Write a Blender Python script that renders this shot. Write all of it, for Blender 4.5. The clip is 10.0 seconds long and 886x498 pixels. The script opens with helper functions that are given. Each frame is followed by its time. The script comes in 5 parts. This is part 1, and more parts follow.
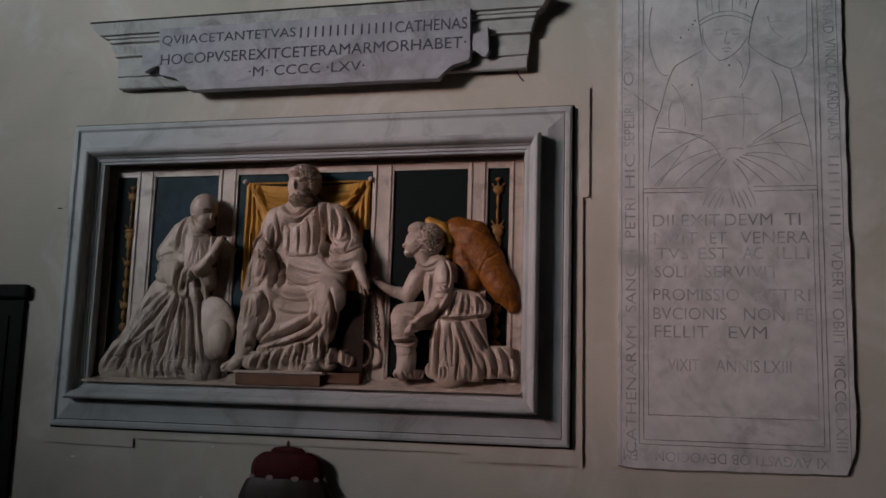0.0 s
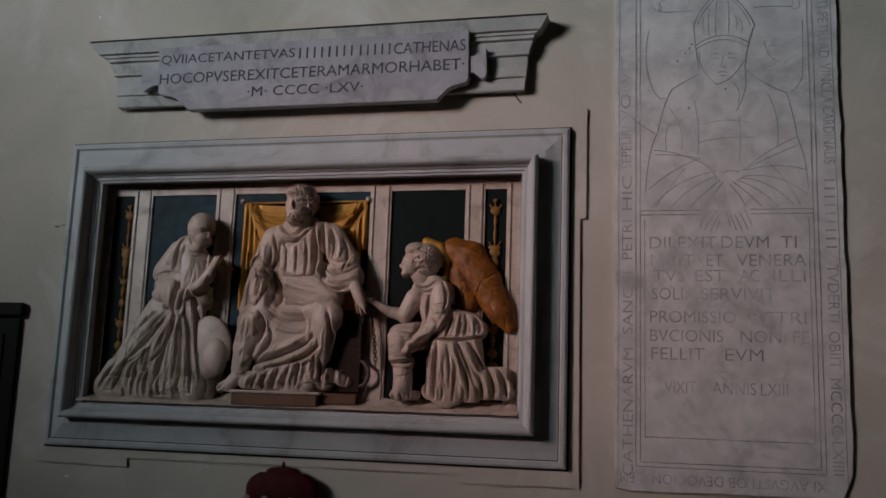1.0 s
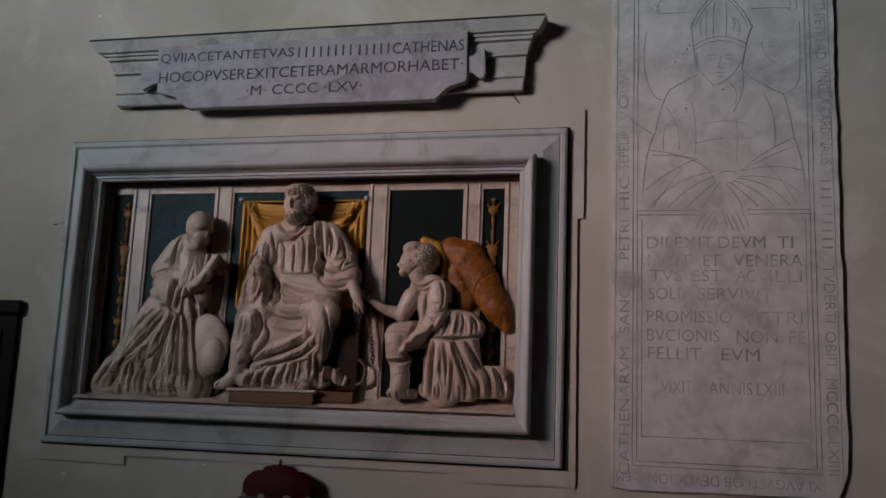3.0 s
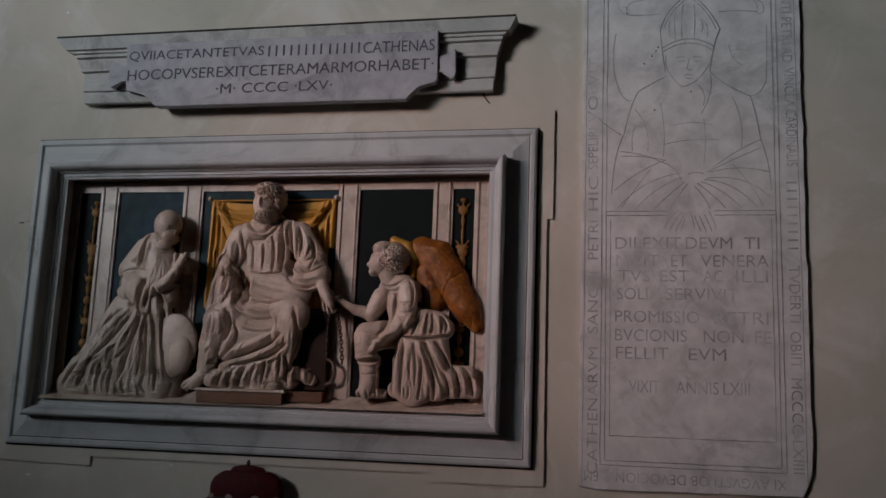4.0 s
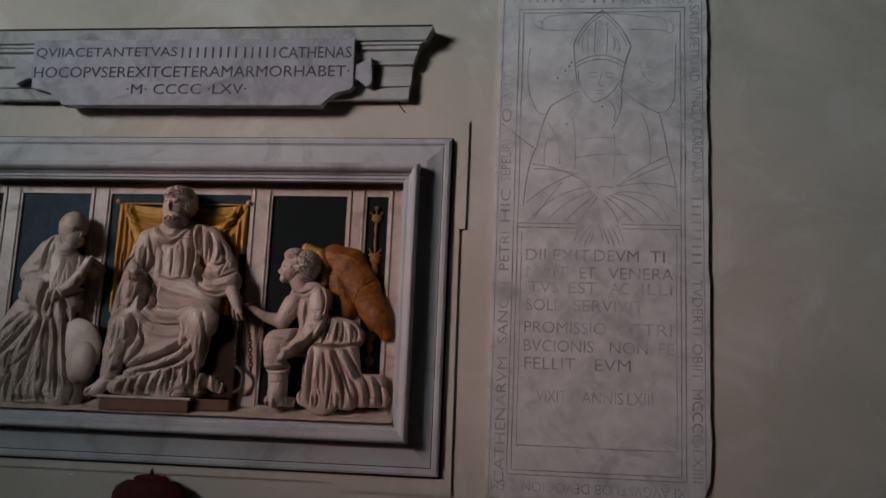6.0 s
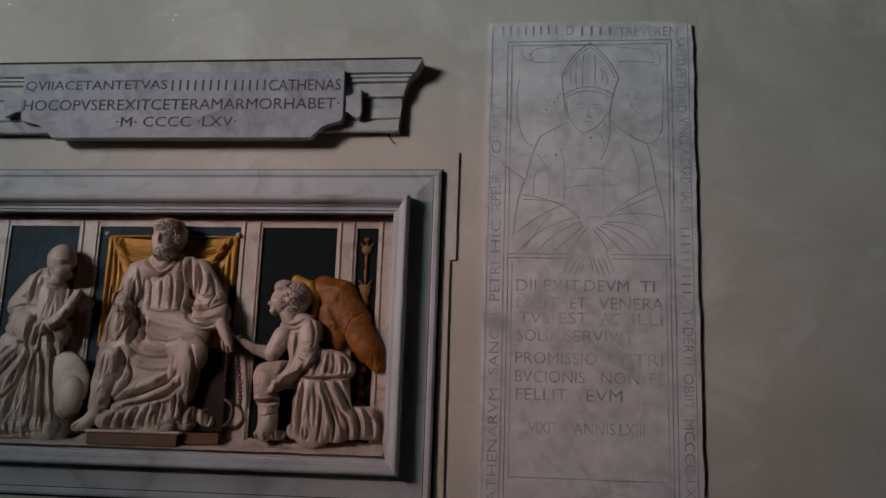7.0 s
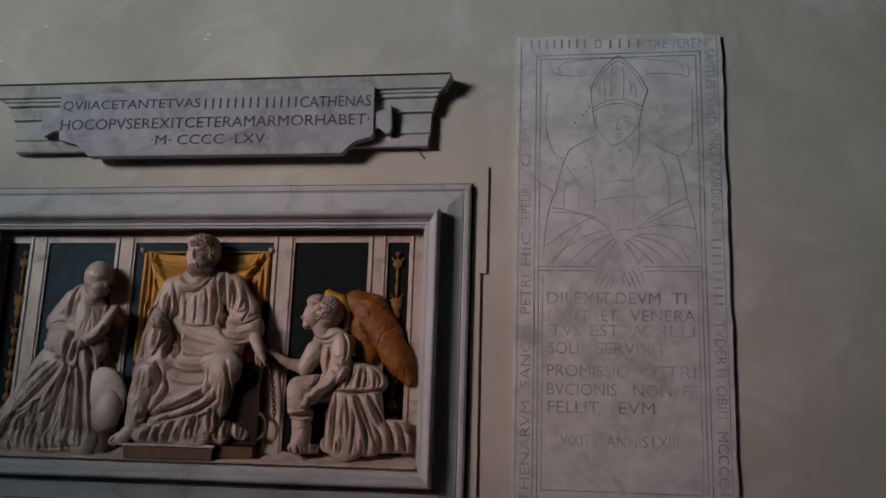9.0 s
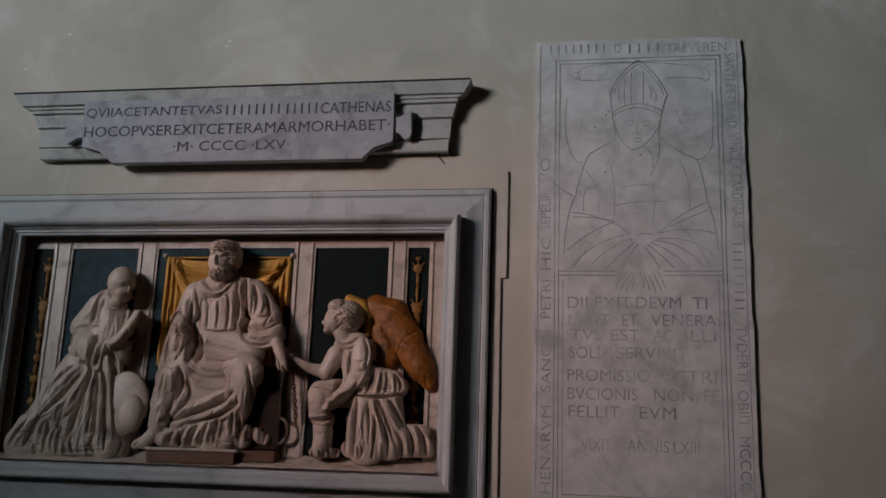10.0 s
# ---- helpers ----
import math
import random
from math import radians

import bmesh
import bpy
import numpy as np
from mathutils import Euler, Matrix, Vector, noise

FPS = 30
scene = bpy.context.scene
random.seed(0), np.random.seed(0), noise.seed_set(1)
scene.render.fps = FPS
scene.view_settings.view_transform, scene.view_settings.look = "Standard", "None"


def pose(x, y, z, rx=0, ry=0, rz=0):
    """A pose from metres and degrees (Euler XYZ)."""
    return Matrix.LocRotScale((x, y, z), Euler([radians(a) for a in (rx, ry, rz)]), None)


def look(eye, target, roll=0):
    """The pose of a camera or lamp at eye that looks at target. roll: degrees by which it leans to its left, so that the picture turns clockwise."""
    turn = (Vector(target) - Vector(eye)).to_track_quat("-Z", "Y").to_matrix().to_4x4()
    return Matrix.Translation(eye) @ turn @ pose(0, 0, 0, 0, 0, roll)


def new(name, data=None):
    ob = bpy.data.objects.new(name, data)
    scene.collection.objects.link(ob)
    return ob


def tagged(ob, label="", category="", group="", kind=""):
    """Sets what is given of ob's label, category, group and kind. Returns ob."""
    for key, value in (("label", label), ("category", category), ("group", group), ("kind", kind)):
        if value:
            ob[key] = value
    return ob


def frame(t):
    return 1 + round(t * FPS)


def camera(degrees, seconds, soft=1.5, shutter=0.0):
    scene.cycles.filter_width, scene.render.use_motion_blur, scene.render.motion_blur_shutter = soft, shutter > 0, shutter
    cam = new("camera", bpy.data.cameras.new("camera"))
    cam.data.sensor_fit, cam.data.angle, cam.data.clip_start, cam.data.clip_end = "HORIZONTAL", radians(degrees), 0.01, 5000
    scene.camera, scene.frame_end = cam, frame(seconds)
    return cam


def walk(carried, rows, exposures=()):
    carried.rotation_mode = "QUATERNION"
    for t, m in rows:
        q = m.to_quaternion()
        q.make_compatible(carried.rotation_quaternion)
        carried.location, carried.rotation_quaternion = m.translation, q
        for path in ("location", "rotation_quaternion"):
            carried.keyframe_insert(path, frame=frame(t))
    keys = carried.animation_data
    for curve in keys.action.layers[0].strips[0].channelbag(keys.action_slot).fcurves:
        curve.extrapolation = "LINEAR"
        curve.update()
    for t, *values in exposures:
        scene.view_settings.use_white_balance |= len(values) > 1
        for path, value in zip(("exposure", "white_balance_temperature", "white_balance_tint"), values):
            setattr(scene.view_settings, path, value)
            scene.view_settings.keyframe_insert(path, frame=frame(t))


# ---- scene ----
cam = camera(50.6, 10.0, soft=1.6)
PATH = [
    (0, (0.191, -4.291, 1.466), (-0.281, -2.37, 1.759), 1.7),
    (0.5, (0.181, -4.308, 1.452), (-0.274, -2.389, 1.785), 1.8),
    (1, (0.181, -4.3, 1.471), (-0.28, -2.383, 1.805), 2.0),
    (1.5, (0.176, -4.302, 1.462), (-0.288, -2.387, 1.805), 2.2),
    (2, (0.181, -4.304, 1.45), (-0.287, -2.392, 1.803), 2.2),
    (3.5, (0.198, -4.305, 1.444), (-0.243, -2.384, 1.783), 2.3),
    (4, (0.214, -4.298, 1.439), (-0.193, -2.371, 1.787), 2.2),
    (4.5, (0.212, -4.312, 1.46), (-0.152, -2.377, 1.807), 2.2),
    (5, (0.243, -4.3, 1.449), (-0.082, -2.36, 1.811), 2.4),
    (5.5, (0.273, -4.295, 1.457), (-0.008, -2.345, 1.805), 2.5),
    (6.8, (0.281, -4.301, 1.464), (0.051, -2.358, 1.88), 2.1),
    (7, (0.269, -4.299, 1.463), (0.041, -2.359, 1.891), 2.0),
    (7.5, (0.268, -4.309, 1.459), (0.04, -2.373, 1.906), 2.0),
    (8, (0.264, -4.317, 1.454), (0.028, -2.383, 1.906), 1.9),
    (8.5, (0.266, -4.328, 1.477), (0.001, -2.396, 1.918), 1.9),
    (9, (0.261, -4.326, 1.467), (-0.027, -2.399, 1.917), 1.9),
    (9.5, (0.254, -4.333, 1.463), (-0.046, -2.408, 1.915), 2.1),
    (10, (0.251, -4.342, 1.468), (-0.074, -2.422, 1.925), 2.0),
]
walk(cam, [(t, look(eye, target, roll)) for t, eye, target, roll in PATH])

# ---- light ----
scene.view_settings.exposure = 0.0
world = bpy.data.worlds.new("world")
scene.world = world
world.use_nodes = True
sky = world.node_tree.nodes.new("ShaderNodeTexSky")
sky.sky_type, sky.sun_disc = "NISHITA", False
sky.sun_elevation, sky.sun_rotation = radians(38), radians(250)
world.node_tree.links.new(sky.outputs[0], world.node_tree.nodes["Background"].inputs[0])
world.node_tree.nodes["Background"].inputs[1].default_value = 0.02


def area_lamp(name, eye, target, w, h, watts, colour):
    """A rectangular area lamp: the aisle window's daylight, or the added fill."""
    data = bpy.data.lights.new(name, "AREA")
    data.shape, data.size, data.size_y, data.energy, data.color = "RECTANGLE", w, h, watts, colour
    ob = new(name, data)
    ob.matrix_world = look(eye, target)
    return ob


WIN = (-9.95, -8.4, 6.3)   # middle of the aisle window
FILL_AT = (3.5, -11.95, 5.0)  # middle of the added fill lamp and its opening
area_lamp("aisle_window_daylight", WIN, (-0.85, 0, 4.6), 3.1, 3.1, 65, (0.87, 0.95, 1.02)).data.spread = radians(44)
# weak cool fill added behind the camera to lift the shade
area_lamp("unseen_fill_lamp", FILL_AT, (-0.6, 0, 2.0), 2.4, 2.4, 0.35, (0.86, 0.94, 1.0))
# unseen warm spot lamp added for the reddish pool left of the slab
glow = bpy.data.lights.new("added_warm_spot", "SPOT")
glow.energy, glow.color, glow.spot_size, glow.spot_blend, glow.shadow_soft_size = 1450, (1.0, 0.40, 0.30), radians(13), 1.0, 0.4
new("added_warm_spot", glow).matrix_world = look((-9.9, -7.6, 4.9), (-0.5, 0, 2.15))

# ---- materials ----


def material(name, base, other, rough=0.8, scale=6.0, fine=60.0, bump=0.15, spread=0.5, metal=0.0, stain=None, stain_at=0.6, seed=0.0, spec=0.3, pale=None):
    """Two scales of variation between base and other, darker stains on top, fine relief."""
    m = bpy.data.materials.new(name)
    m.use_nodes = True
    nt = m.node_tree
    n, link = nt.nodes, nt.links.new
    b = n["Principled BSDF"]
    b.inputs["Metallic"].default_value = metal
    b.inputs["Specular IOR Level"].default_value = spec
    tc = n.new("ShaderNodeTexCoord")
    mp = n.new("ShaderNodeMapping")
    mp.inputs["Location"].default_value = (seed, seed * 0.7, seed * 1.3)
    link(tc.outputs["Object"], mp.inputs["Vector"])

    def cloud(sc, detail, roughness=0.6, warp=0.0):
        t = n.new("ShaderNodeTexNoise")
        t.inputs["Scale"].default_value, t.inputs["Detail"].default_value = sc, detail
        t.inputs["Roughness"].default_value, t.inputs["Distortion"].default_value = roughness, warp
        link(mp.outputs[0], t.inputs["Vector"])
        return t.outputs["Fac"]

    def ramp(v, a, c):
        r = n.new("ShaderNodeMapRange")
        r.inputs["From Min"].default_value, r.inputs["From Max"].default_value = a, c
        link(v, r.inputs["Value"])
        return r.outputs[0]

    def mix(fac, a, c):
        x = n.new("ShaderNodeMix")
        x.data_type = "RGBA"
        for sock, v in ((x.inputs[0], fac), (x.inputs[6], a), (x.inputs[7], c)):
            if isinstance(v, bpy.types.NodeSocket):
                link(v, sock)
            elif isinstance(v, (int, float)):
                sock.default_value = v
            else:
                sock.default_value = (*v, 1)
        return x.outputs[2]

    big = ramp(cloud(scale, 5, 0.6, 0.4), 0.5 - spread / 2, 0.5 + spread / 2)
    col = mix(big, base, other)
    grain = ramp(cloud(fine, 4), 0.25, 0.75)
    dark = [c * 0.86 for c in base]
    fm = n.new("ShaderNodeMath")
    fm.operation = "MULTIPLY"
    fm.inputs[1].default_value = 0.35
    link(grain, fm.inputs[0])
    col = mix(fm.outputs[0], col, dark)
    if stain:
        st = ramp(cloud(scale * 0.45, 8, 0.68, 1.2), stain_at, stain_at + 0.16)
        sm = n.new("ShaderNodeMath")
        sm.operation = "MULTIPLY"
        sm.inputs[1].default_value = 0.65
        link(st, sm.inputs[0])
        col = mix(sm.outputs[0], col, stain)
    if pale:
        pl = ramp(cloud(scale * 0.8, 7, 0.62, 2.0), 0.52, 0.66)
        pm = n.new("ShaderNodeMath")
        pm.operation = "MULTIPLY"
        pm.inputs[1].default_value = 0.5
        link(pl, pm.inputs[0])
        col = mix(pm.outputs[0], col, pale)
    link(col, b.inputs["Base Color"])
    rr = n.new("ShaderNodeMapRange")
    rr.inputs["To Min"].default_value, rr.inputs["To Max"].default_value = max(rough - 0.12, 0.05), min(rough + 0.1, 1)
    link(grain, rr.inputs["Value"])
    link(rr.outputs[0], b.inputs["Roughness"])
    add = n.new("ShaderNodeMath")
    add.operation = "ADD"
    link(grain, add.inputs[0])
    link(big, add.inputs[1])
    bp = n.new("ShaderNodeBump")
    bp.inputs["Strength"].default_value, bp.inputs["Distance"].default_value = bump, 0.004
    link(add.outputs[0], bp.inputs["Height"])
    link(bp.outputs[0], b.inputs["Normal"])
    return m


PLASTER = material("plaster", (0.60, 0.535, 0.465), (0.47, 0.44, 0.37), 0.9, 1.7, 40, 0.15, 0.4, stain=(0.36, 0.345, 0.29), stain_at=0.52, pale=(0.68, 0.66, 0.62))
FRAME = material("frame_marble", (0.515, 0.53, 0.53), (0.385, 0.395, 0.40), 0.6, 4, 70, 0.15, 0.5, stain=(0.21, 0.20, 0.19), stain_at=0.53, seed=3)
SLAB = material("slab_marble", (0.75, 0.715, 0.70), (0.50, 0.485, 0.48), 0.55, 7, 90, 0.2, 0.32, stain=(0.32, 0.325, 0.32), stain_at=0.52, seed=8, pale=(0.74, 0.72, 0.72))
CARVED = material("carved_marble", (0.60, 0.50, 0.42), (0.38, 0.305, 0.25), 0.38, 9, 110, 0.3, 0.45, stain=(0.17, 0.125, 0.092), stain_at=0.51, seed=5, spec=0.55)
PLAQUE = material("plaque_marble", (0.43, 0.42, 0.45), (0.29, 0.285, 0.31), 0.6, 9, 90, 0.3, 0.35, stain=(0.15, 0.145, 0.155), stain_at=0.53, seed=11)
BLUE = material("blue_ground", (0.016, 0.046, 0.066), (0.008, 0.024, 0.030), 0.55, 7, 80, 0.15, 0.4, stain=(0.006, 0.012, 0.012), stain_at=0.52, seed=2, spec=0.12, pale=(0.022, 0.062, 0.062))
DARK_GROUND = material("dark_ground", (0.007, 0.013, 0.013), (0.005, 0.008, 0.008), 0.6, 7, 80, 0.12, 0.5, stain=(0.016, 0.034, 0.033), stain_at=0.55, seed=4, spec=0.08)
GOLD = material("gilding", (0.50, 0.27, 0.045), (0.33, 0.16, 0.03), 0.5, 9, 90, 0.25, 0.5, metal=0.25, stain=(0.16, 0.08, 0.025), stain_at=0.57, seed=6)
WING = material("wing_gilding", (0.31, 0.105, 0.012), (0.13, 0.038, 0.006), 0.45, 22, 70, 0.5, 0.32, stain=(0.07, 0.022, 0.006), stain_at=0.50, seed=7, pale=(0.38, 0.16, 0.03))
PLINTH = material("brown_marble", (0.19, 0.090, 0.048), (0.09, 0.045, 0.028), 0.45, 12, 90, 0.1, 0.5, stain=(0.25, 0.17, 0.12), stain_at=0.63, seed=9)
DULL_GOLD = material("dull_gilding", (0.26, 0.13, 0.03), (0.15, 0.07, 0.02), 0.55, 16, 90, 0.25, 0.5, metal=0.2, stain=(0.06, 0.035, 0.02), stain_at=0.54, seed=12)
# brown stone, also used where shade is put into the colour
BROWN = material("brown_and_shaded_marble", (0.13, 0.085, 0.065), (0.07, 0.045, 0.035), 0.5, 20, 90, 0.1, 0.5, seed=13)
CORNICE = material("cornice_marble", (0.50, 0.49, 0.465), (0.35, 0.345, 0.33), 0.65, 7, 70, 0.3, 0.4, stain=(0.15, 0.145, 0.135), stain_at=0.50, seed=15)
INK = material("letter_fill", (0.04, 0.04, 0.055), (0.13, 0.13, 0.16), 0.8, 22, 120, 0.05, 0.35)
FAINT = material("worn_letter_fill", (0.25, 0.25, 0.26), (0.60, 0.59, 0.595), 0.8, 8, 120, 0.05, 0.30, seed=21)
CUT = material("engraved_line", (0.16, 0.16, 0.16), (0.54, 0.53, 0.53), 0.8, 9, 120, 0.05, 0.35, seed=23)
DARK_WOOD = material("dark_wood", (0.007, 0.006, 0.005), (0.005, 0.004, 0.004), 0.6, 5, 60, 0.1, spec=0.1)
CHAIR_WOOD = material("carved_wood", (0.030, 0.010, 0.008), (0.016, 0.006, 0.005), 0.5, 14, 80, 0.2)
VELVET = material("red_velvet", (0.075, 0.002, 0.004), (0.016, 0.001, 0.002), 0.5, 22, 120, 0.4, 0.35, spec=0.12)
TASSEL = material("faded_tassel", (0.36, 0.26, 0.24), (0.20, 0.12, 0.11), 0.9, 40, 120, 0.3)
THRONE = material("shaded_throne_marble", (0.040, 0.024, 0.017), (0.020, 0.013, 0.010), 0.5, 12, 90, 0.1, 0.5, seed=14, spec=0.1)
FLAKE = material("bare_plaster", (0.82, 0.82, 0.80), (0.75, 0.75, 0.74), 0.9, 20, 90, 0.1)
# near-black for cracks and pits, and for shade put along the joints
DARK_MARK = material("dark_mark_and_joint_shade", (0.028, 0.025, 0.022), (0.05, 0.045, 0.04), 0.95, 20, 90, 0.1)
FLOOR = material("floor_marble", (0.20, 0.15, 0.12), (0.13, 0.10, 0.08), 0.4, 2, 60, 0.05)
DARK_UNSEEN = material("unseen_dark_stone", (0.13, 0.11, 0.10), (0.08, 0.07, 0.06), 0.9, 0.8, 20, 0.1)

# ---- mesh helpers ----


def link_mesh(name, bm, mats, parent=None, label="", smooth=False):
    me = bpy.data.meshes.new(name)
    bmesh.ops.recalc_face_normals(bm, faces=bm.faces)
    bm.to_mesh(me)
    bm.free()
    for m in mats if isinstance(mats, (list, tuple)) else [mats]:
        me.materials.append(m)
    if smooth:
        me.polygons.foreach_set("use_smooth", [True] * len(me.polygons))
    ob = new(name, me)
    if parent is not None:
        ob.parent = parent
    if label:
        ob["label"] = label
    return ob


def part(name, bm, mat, parent, label="", smooth=False):
    return link_mesh(name, bm, mat, parent, label, smooth)


def thing(name, label, category, group="", kind=""):
    return tagged(new(name), label, category, group, kind)


def add_box(bm, x0, x1, y0, y1, z0, z1, bevel=0.0):
    r = bmesh.ops.create_cube(bm, size=1, matrix=Matrix.LocRotScale(((x0 + x1) / 2, (y0 + y1) / 2, (z0 + z1) / 2), None, (x1 - x0, y1 - y0, z1 - z0)))
    if bevel:
        edges = {e for v in r["verts"] for e in v.link_edges}
        bmesh.ops.bevel(bm, geom=list(edges), offset=bevel, segments=2, affect="EDGES", profile=0.5)
    return bm


def box(x0, x1, y0, y1, z0, z1, bevel=0.0):
    return add_box(bmesh.new(), x0, x1, y0, y1, z0, z1, bevel)


def sheet(bm, outline, y_front, y_back, bevel=0.0):
    """A plate with that outline (x, z), from y_back out to y_front."""
    front = [bm.verts.new((x, y_front, z)) for x, z in outline]
    back = [bm.verts.new((x, y_back, z)) for x, z in outline]
    f = bm.faces.new(front)
    bm.faces.new(back[::-1])
    k = len(outline)
    for i in range(k):
        bm.faces.new((front[i], back[i], back[(i + 1) % k], front[(i + 1) % k]))
    if bevel:
        bmesh.ops.bevel(bm, geom=list(f.edges), offset=bevel, segments=2, affect="EDGES", profile=0.5)
    return bm


def moulding(profile, x0, x1, z0, z1):
    """A rectangular frame swept with mitred corners; profile: (how far out from the rectangle, y)."""
    bm = bmesh.new()
    rings = []
    for o, y in profile:
        rings.append([bm.verts.new(p) for p in ((x0 - o, y, z0 - o), (x1 + o, y, z0 - o), (x1 + o, y, z1 + o), (x0 - o, y, z1 + o))])
    for a, b in zip(rings, rings[1:]):
        for i in range(4):
            bm.faces.new((a[i], a[(i + 1) % 4], b[(i + 1) % 4], b[i]))
    return bm


def ribbon(bm, pts, width, y, lift=0.001):
    """A thin strip along points (x, z), seen from the front."""
    pts = [Vector((p[0], 0, p[1])) for p in pts]
    rows = []
    for i, p in enumerate(pts):
        d = (pts[min(i + 1, len(pts) - 1)] - pts[max(i - 1, 0)]).normalized()
        s = Vector((-d.z, 0, d.x)) * width / 2
        rows.append([bm.verts.new((q.x, yy, q.z)) for q, yy in ((p - s, y + 0.004), (p - s, y - lift), (p + s, y - lift), (p + s, y + 0.004))])
    for a, b in zip(rows, rows[1:]):
        for i in range(3):
            bm.faces.new((a[i], a[i + 1], b[i + 1], b[i]))
    return bm


def bend(a, c, b, n=14):
    """Points on a curve from a to b, pulled towards c."""
    return [tuple((1 - t) ** 2 * p + 2 * t * (1 - t) * q + t * t * r for p, q, r in zip(a, c, b)) for t in (i / n for i in range(n + 1))]


def lettering(name, text, x, z, width, height, y, mat, parent, turn=0.0, depth=0.001):
    """One line of capitals, its middle at (x, z), stretched to width and height."""
    cu = bpy.data.curves.new(name, "FONT")
    cu.body, cu.extrude = text, 0.5
    cu.resolution_u = 3
    cu.offset = 0.0 if mat is INK else -0.004
    tmp = new(name, cu)
    me = bpy.data.meshes.new_from_object(tmp.evaluated_get(bpy.context.evaluated_depsgraph_get()))
    bpy.data.objects.remove(tmp)
    co = np.empty(len(me.vertices) * 3)
    me.vertices.foreach_get("co", co)
    co = co.reshape(-1, 3)
    lo, hi = co.min(0), co.max(0)
    u = ((co[:, 0] - lo[0]) / (hi[0] - lo[0]) - 0.5) * width
    v = ((co[:, 1] - lo[1]) / (hi[1] - lo[1]) - 0.5) * height
    c, s = math.cos(radians(turn)), math.sin(radians(turn))
    out = np.stack([x + c * u - s * v, np.where(co[:, 2] > 0, y - depth, y + 0.003), z + s * u + c * v], 1)
    edges = np.empty(len(me.edges) * 2, int)
    me.edges.foreach_get("vertices", edges)
    tag = np.arange(len(out))
    edges = edges.reshape(-1, 2)
    while True:  # spread the lowest vertex number over each letter
        low = np.minimum(tag[edges[:, 0]], tag[edges[:, 1]])
        was = tag.copy()
        np.minimum.at(tag, edges[:, 0], low)
        np.minimum.at(tag, edges[:, 1], low)
        if (tag == was).all():
            break
    polys = [tuple(p.vertices) for p in me.polygons]
    for k in np.unique(tag):
        ids = np.nonzero(tag == k)[0]
        at = {int(v): i for i, v in enumerate(ids)}
        letter = bpy.data.meshes.new("letter")
        letter.from_pydata(out[ids].tolist(), [], [[at[v] for v in p] for p in polys if p[0] in at])
        letter.materials.append(mat)
        new("letter", letter).parent = parent


def letter_bars(name, count, x, z, width, height, y, mat, parent, turn=0.0, depth=0.001):
    # a word given as a row of plain upright bars
    for i in range(count):
        u = (i + 0.5) / count - 0.5
        bm = box(u * width - 0.11 * width / count, u * width + 0.11 * width / count, -depth, 0.003, -height / 2, height / 2)
        bm.transform(Matrix.Translation((x, y, z)) @ Matrix.Rotation(-radians(turn), 4, "Y"))
        part("bar", bm, mat, parent)


# ---- the room ----
NX0, NX1, NZ0, NZ1 = -2.66, -0.470, 1.45, 2.574  # the niche in the wall
NL = -2.712  # its left side
RX0, RX1, RY, RZ = -10.0, 8.0, -12.0, 11.0


def wall_with_hole(name, a0, a1, h0, h1, z0, z1, make, label, mat):
    bm = bmesh.new()
    for b in ((a0, h0, 0, RZ), (h1, a1, 0, RZ), (h0, h1, 0, z0), (h0, h1, z1, RZ)):
        make(bm, *b)
    return tagged(link_mesh(name, bm, mat), label, "wall", kind="structure")


wall_with_hole("wall_north", RX0, RX1, NL, NX1, NZ0, NZ1, lambda bm, a, b, c, d: add_box(bm, a, b, 0, 0.35, c, d), "cream painted plaster church wall with stains and flaking", PLASTER)
# the other walls, floor and ceiling are unseen, kept dark against bounced light
wall_with_hole("wall_west", RY, 0.35, WIN[1] - 2.0, WIN[1] + 2.0, WIN[2] - 2.2, WIN[2] + 2.2, lambda bm, a, b, c, d: add_box(bm, RX0 - 0.4, RX0, a, b, c, d), "unseen dark side wall added round the aisle window", DARK_UNSEEN)
wall_with_hole("wall_south", RX0 - 0.4, RX1 + 0.4, FILL_AT[0] - 1.5, FILL_AT[0] + 1.5, FILL_AT[2] - 1.5, FILL_AT[2] + 1.5, lambda bm, a, b, c, d: add_box(bm, a, b, RY - 0.4, RY, c, d), "unseen dark back wall added, with an opening for the fill lamp", DARK_UNSEEN)
tagged(link_mesh("wall_east", box(RX1, RX1 + 0.4, RY, 0.35, 0, RZ), DARK_UNSEEN), "unseen dark side wall added to close the room", "wall", kind="structure")
tagged(link_mesh("floor", box(RX0 - 0.4, RX1 + 0.4, RY - 0.4, 0.35, -0.2, 0), FLOOR), "unseen dark brownish floor", "floor", kind="structure")
tagged(link_mesh("ceiling", box(RX0 - 0.4, RX1 + 0.4, RY - 0.4, 0.35, RZ, RZ + 0.2), DARK_UNSEEN), "unseen dark ceiling added to close the room", "ceiling", kind="structure")

# ---- backing plate and frame of the relief ----
frame_thing = thing("relief_frame", "grey-white marble moulded frame with stepped corners round the relief", "frame")
bm = bmesh.new()
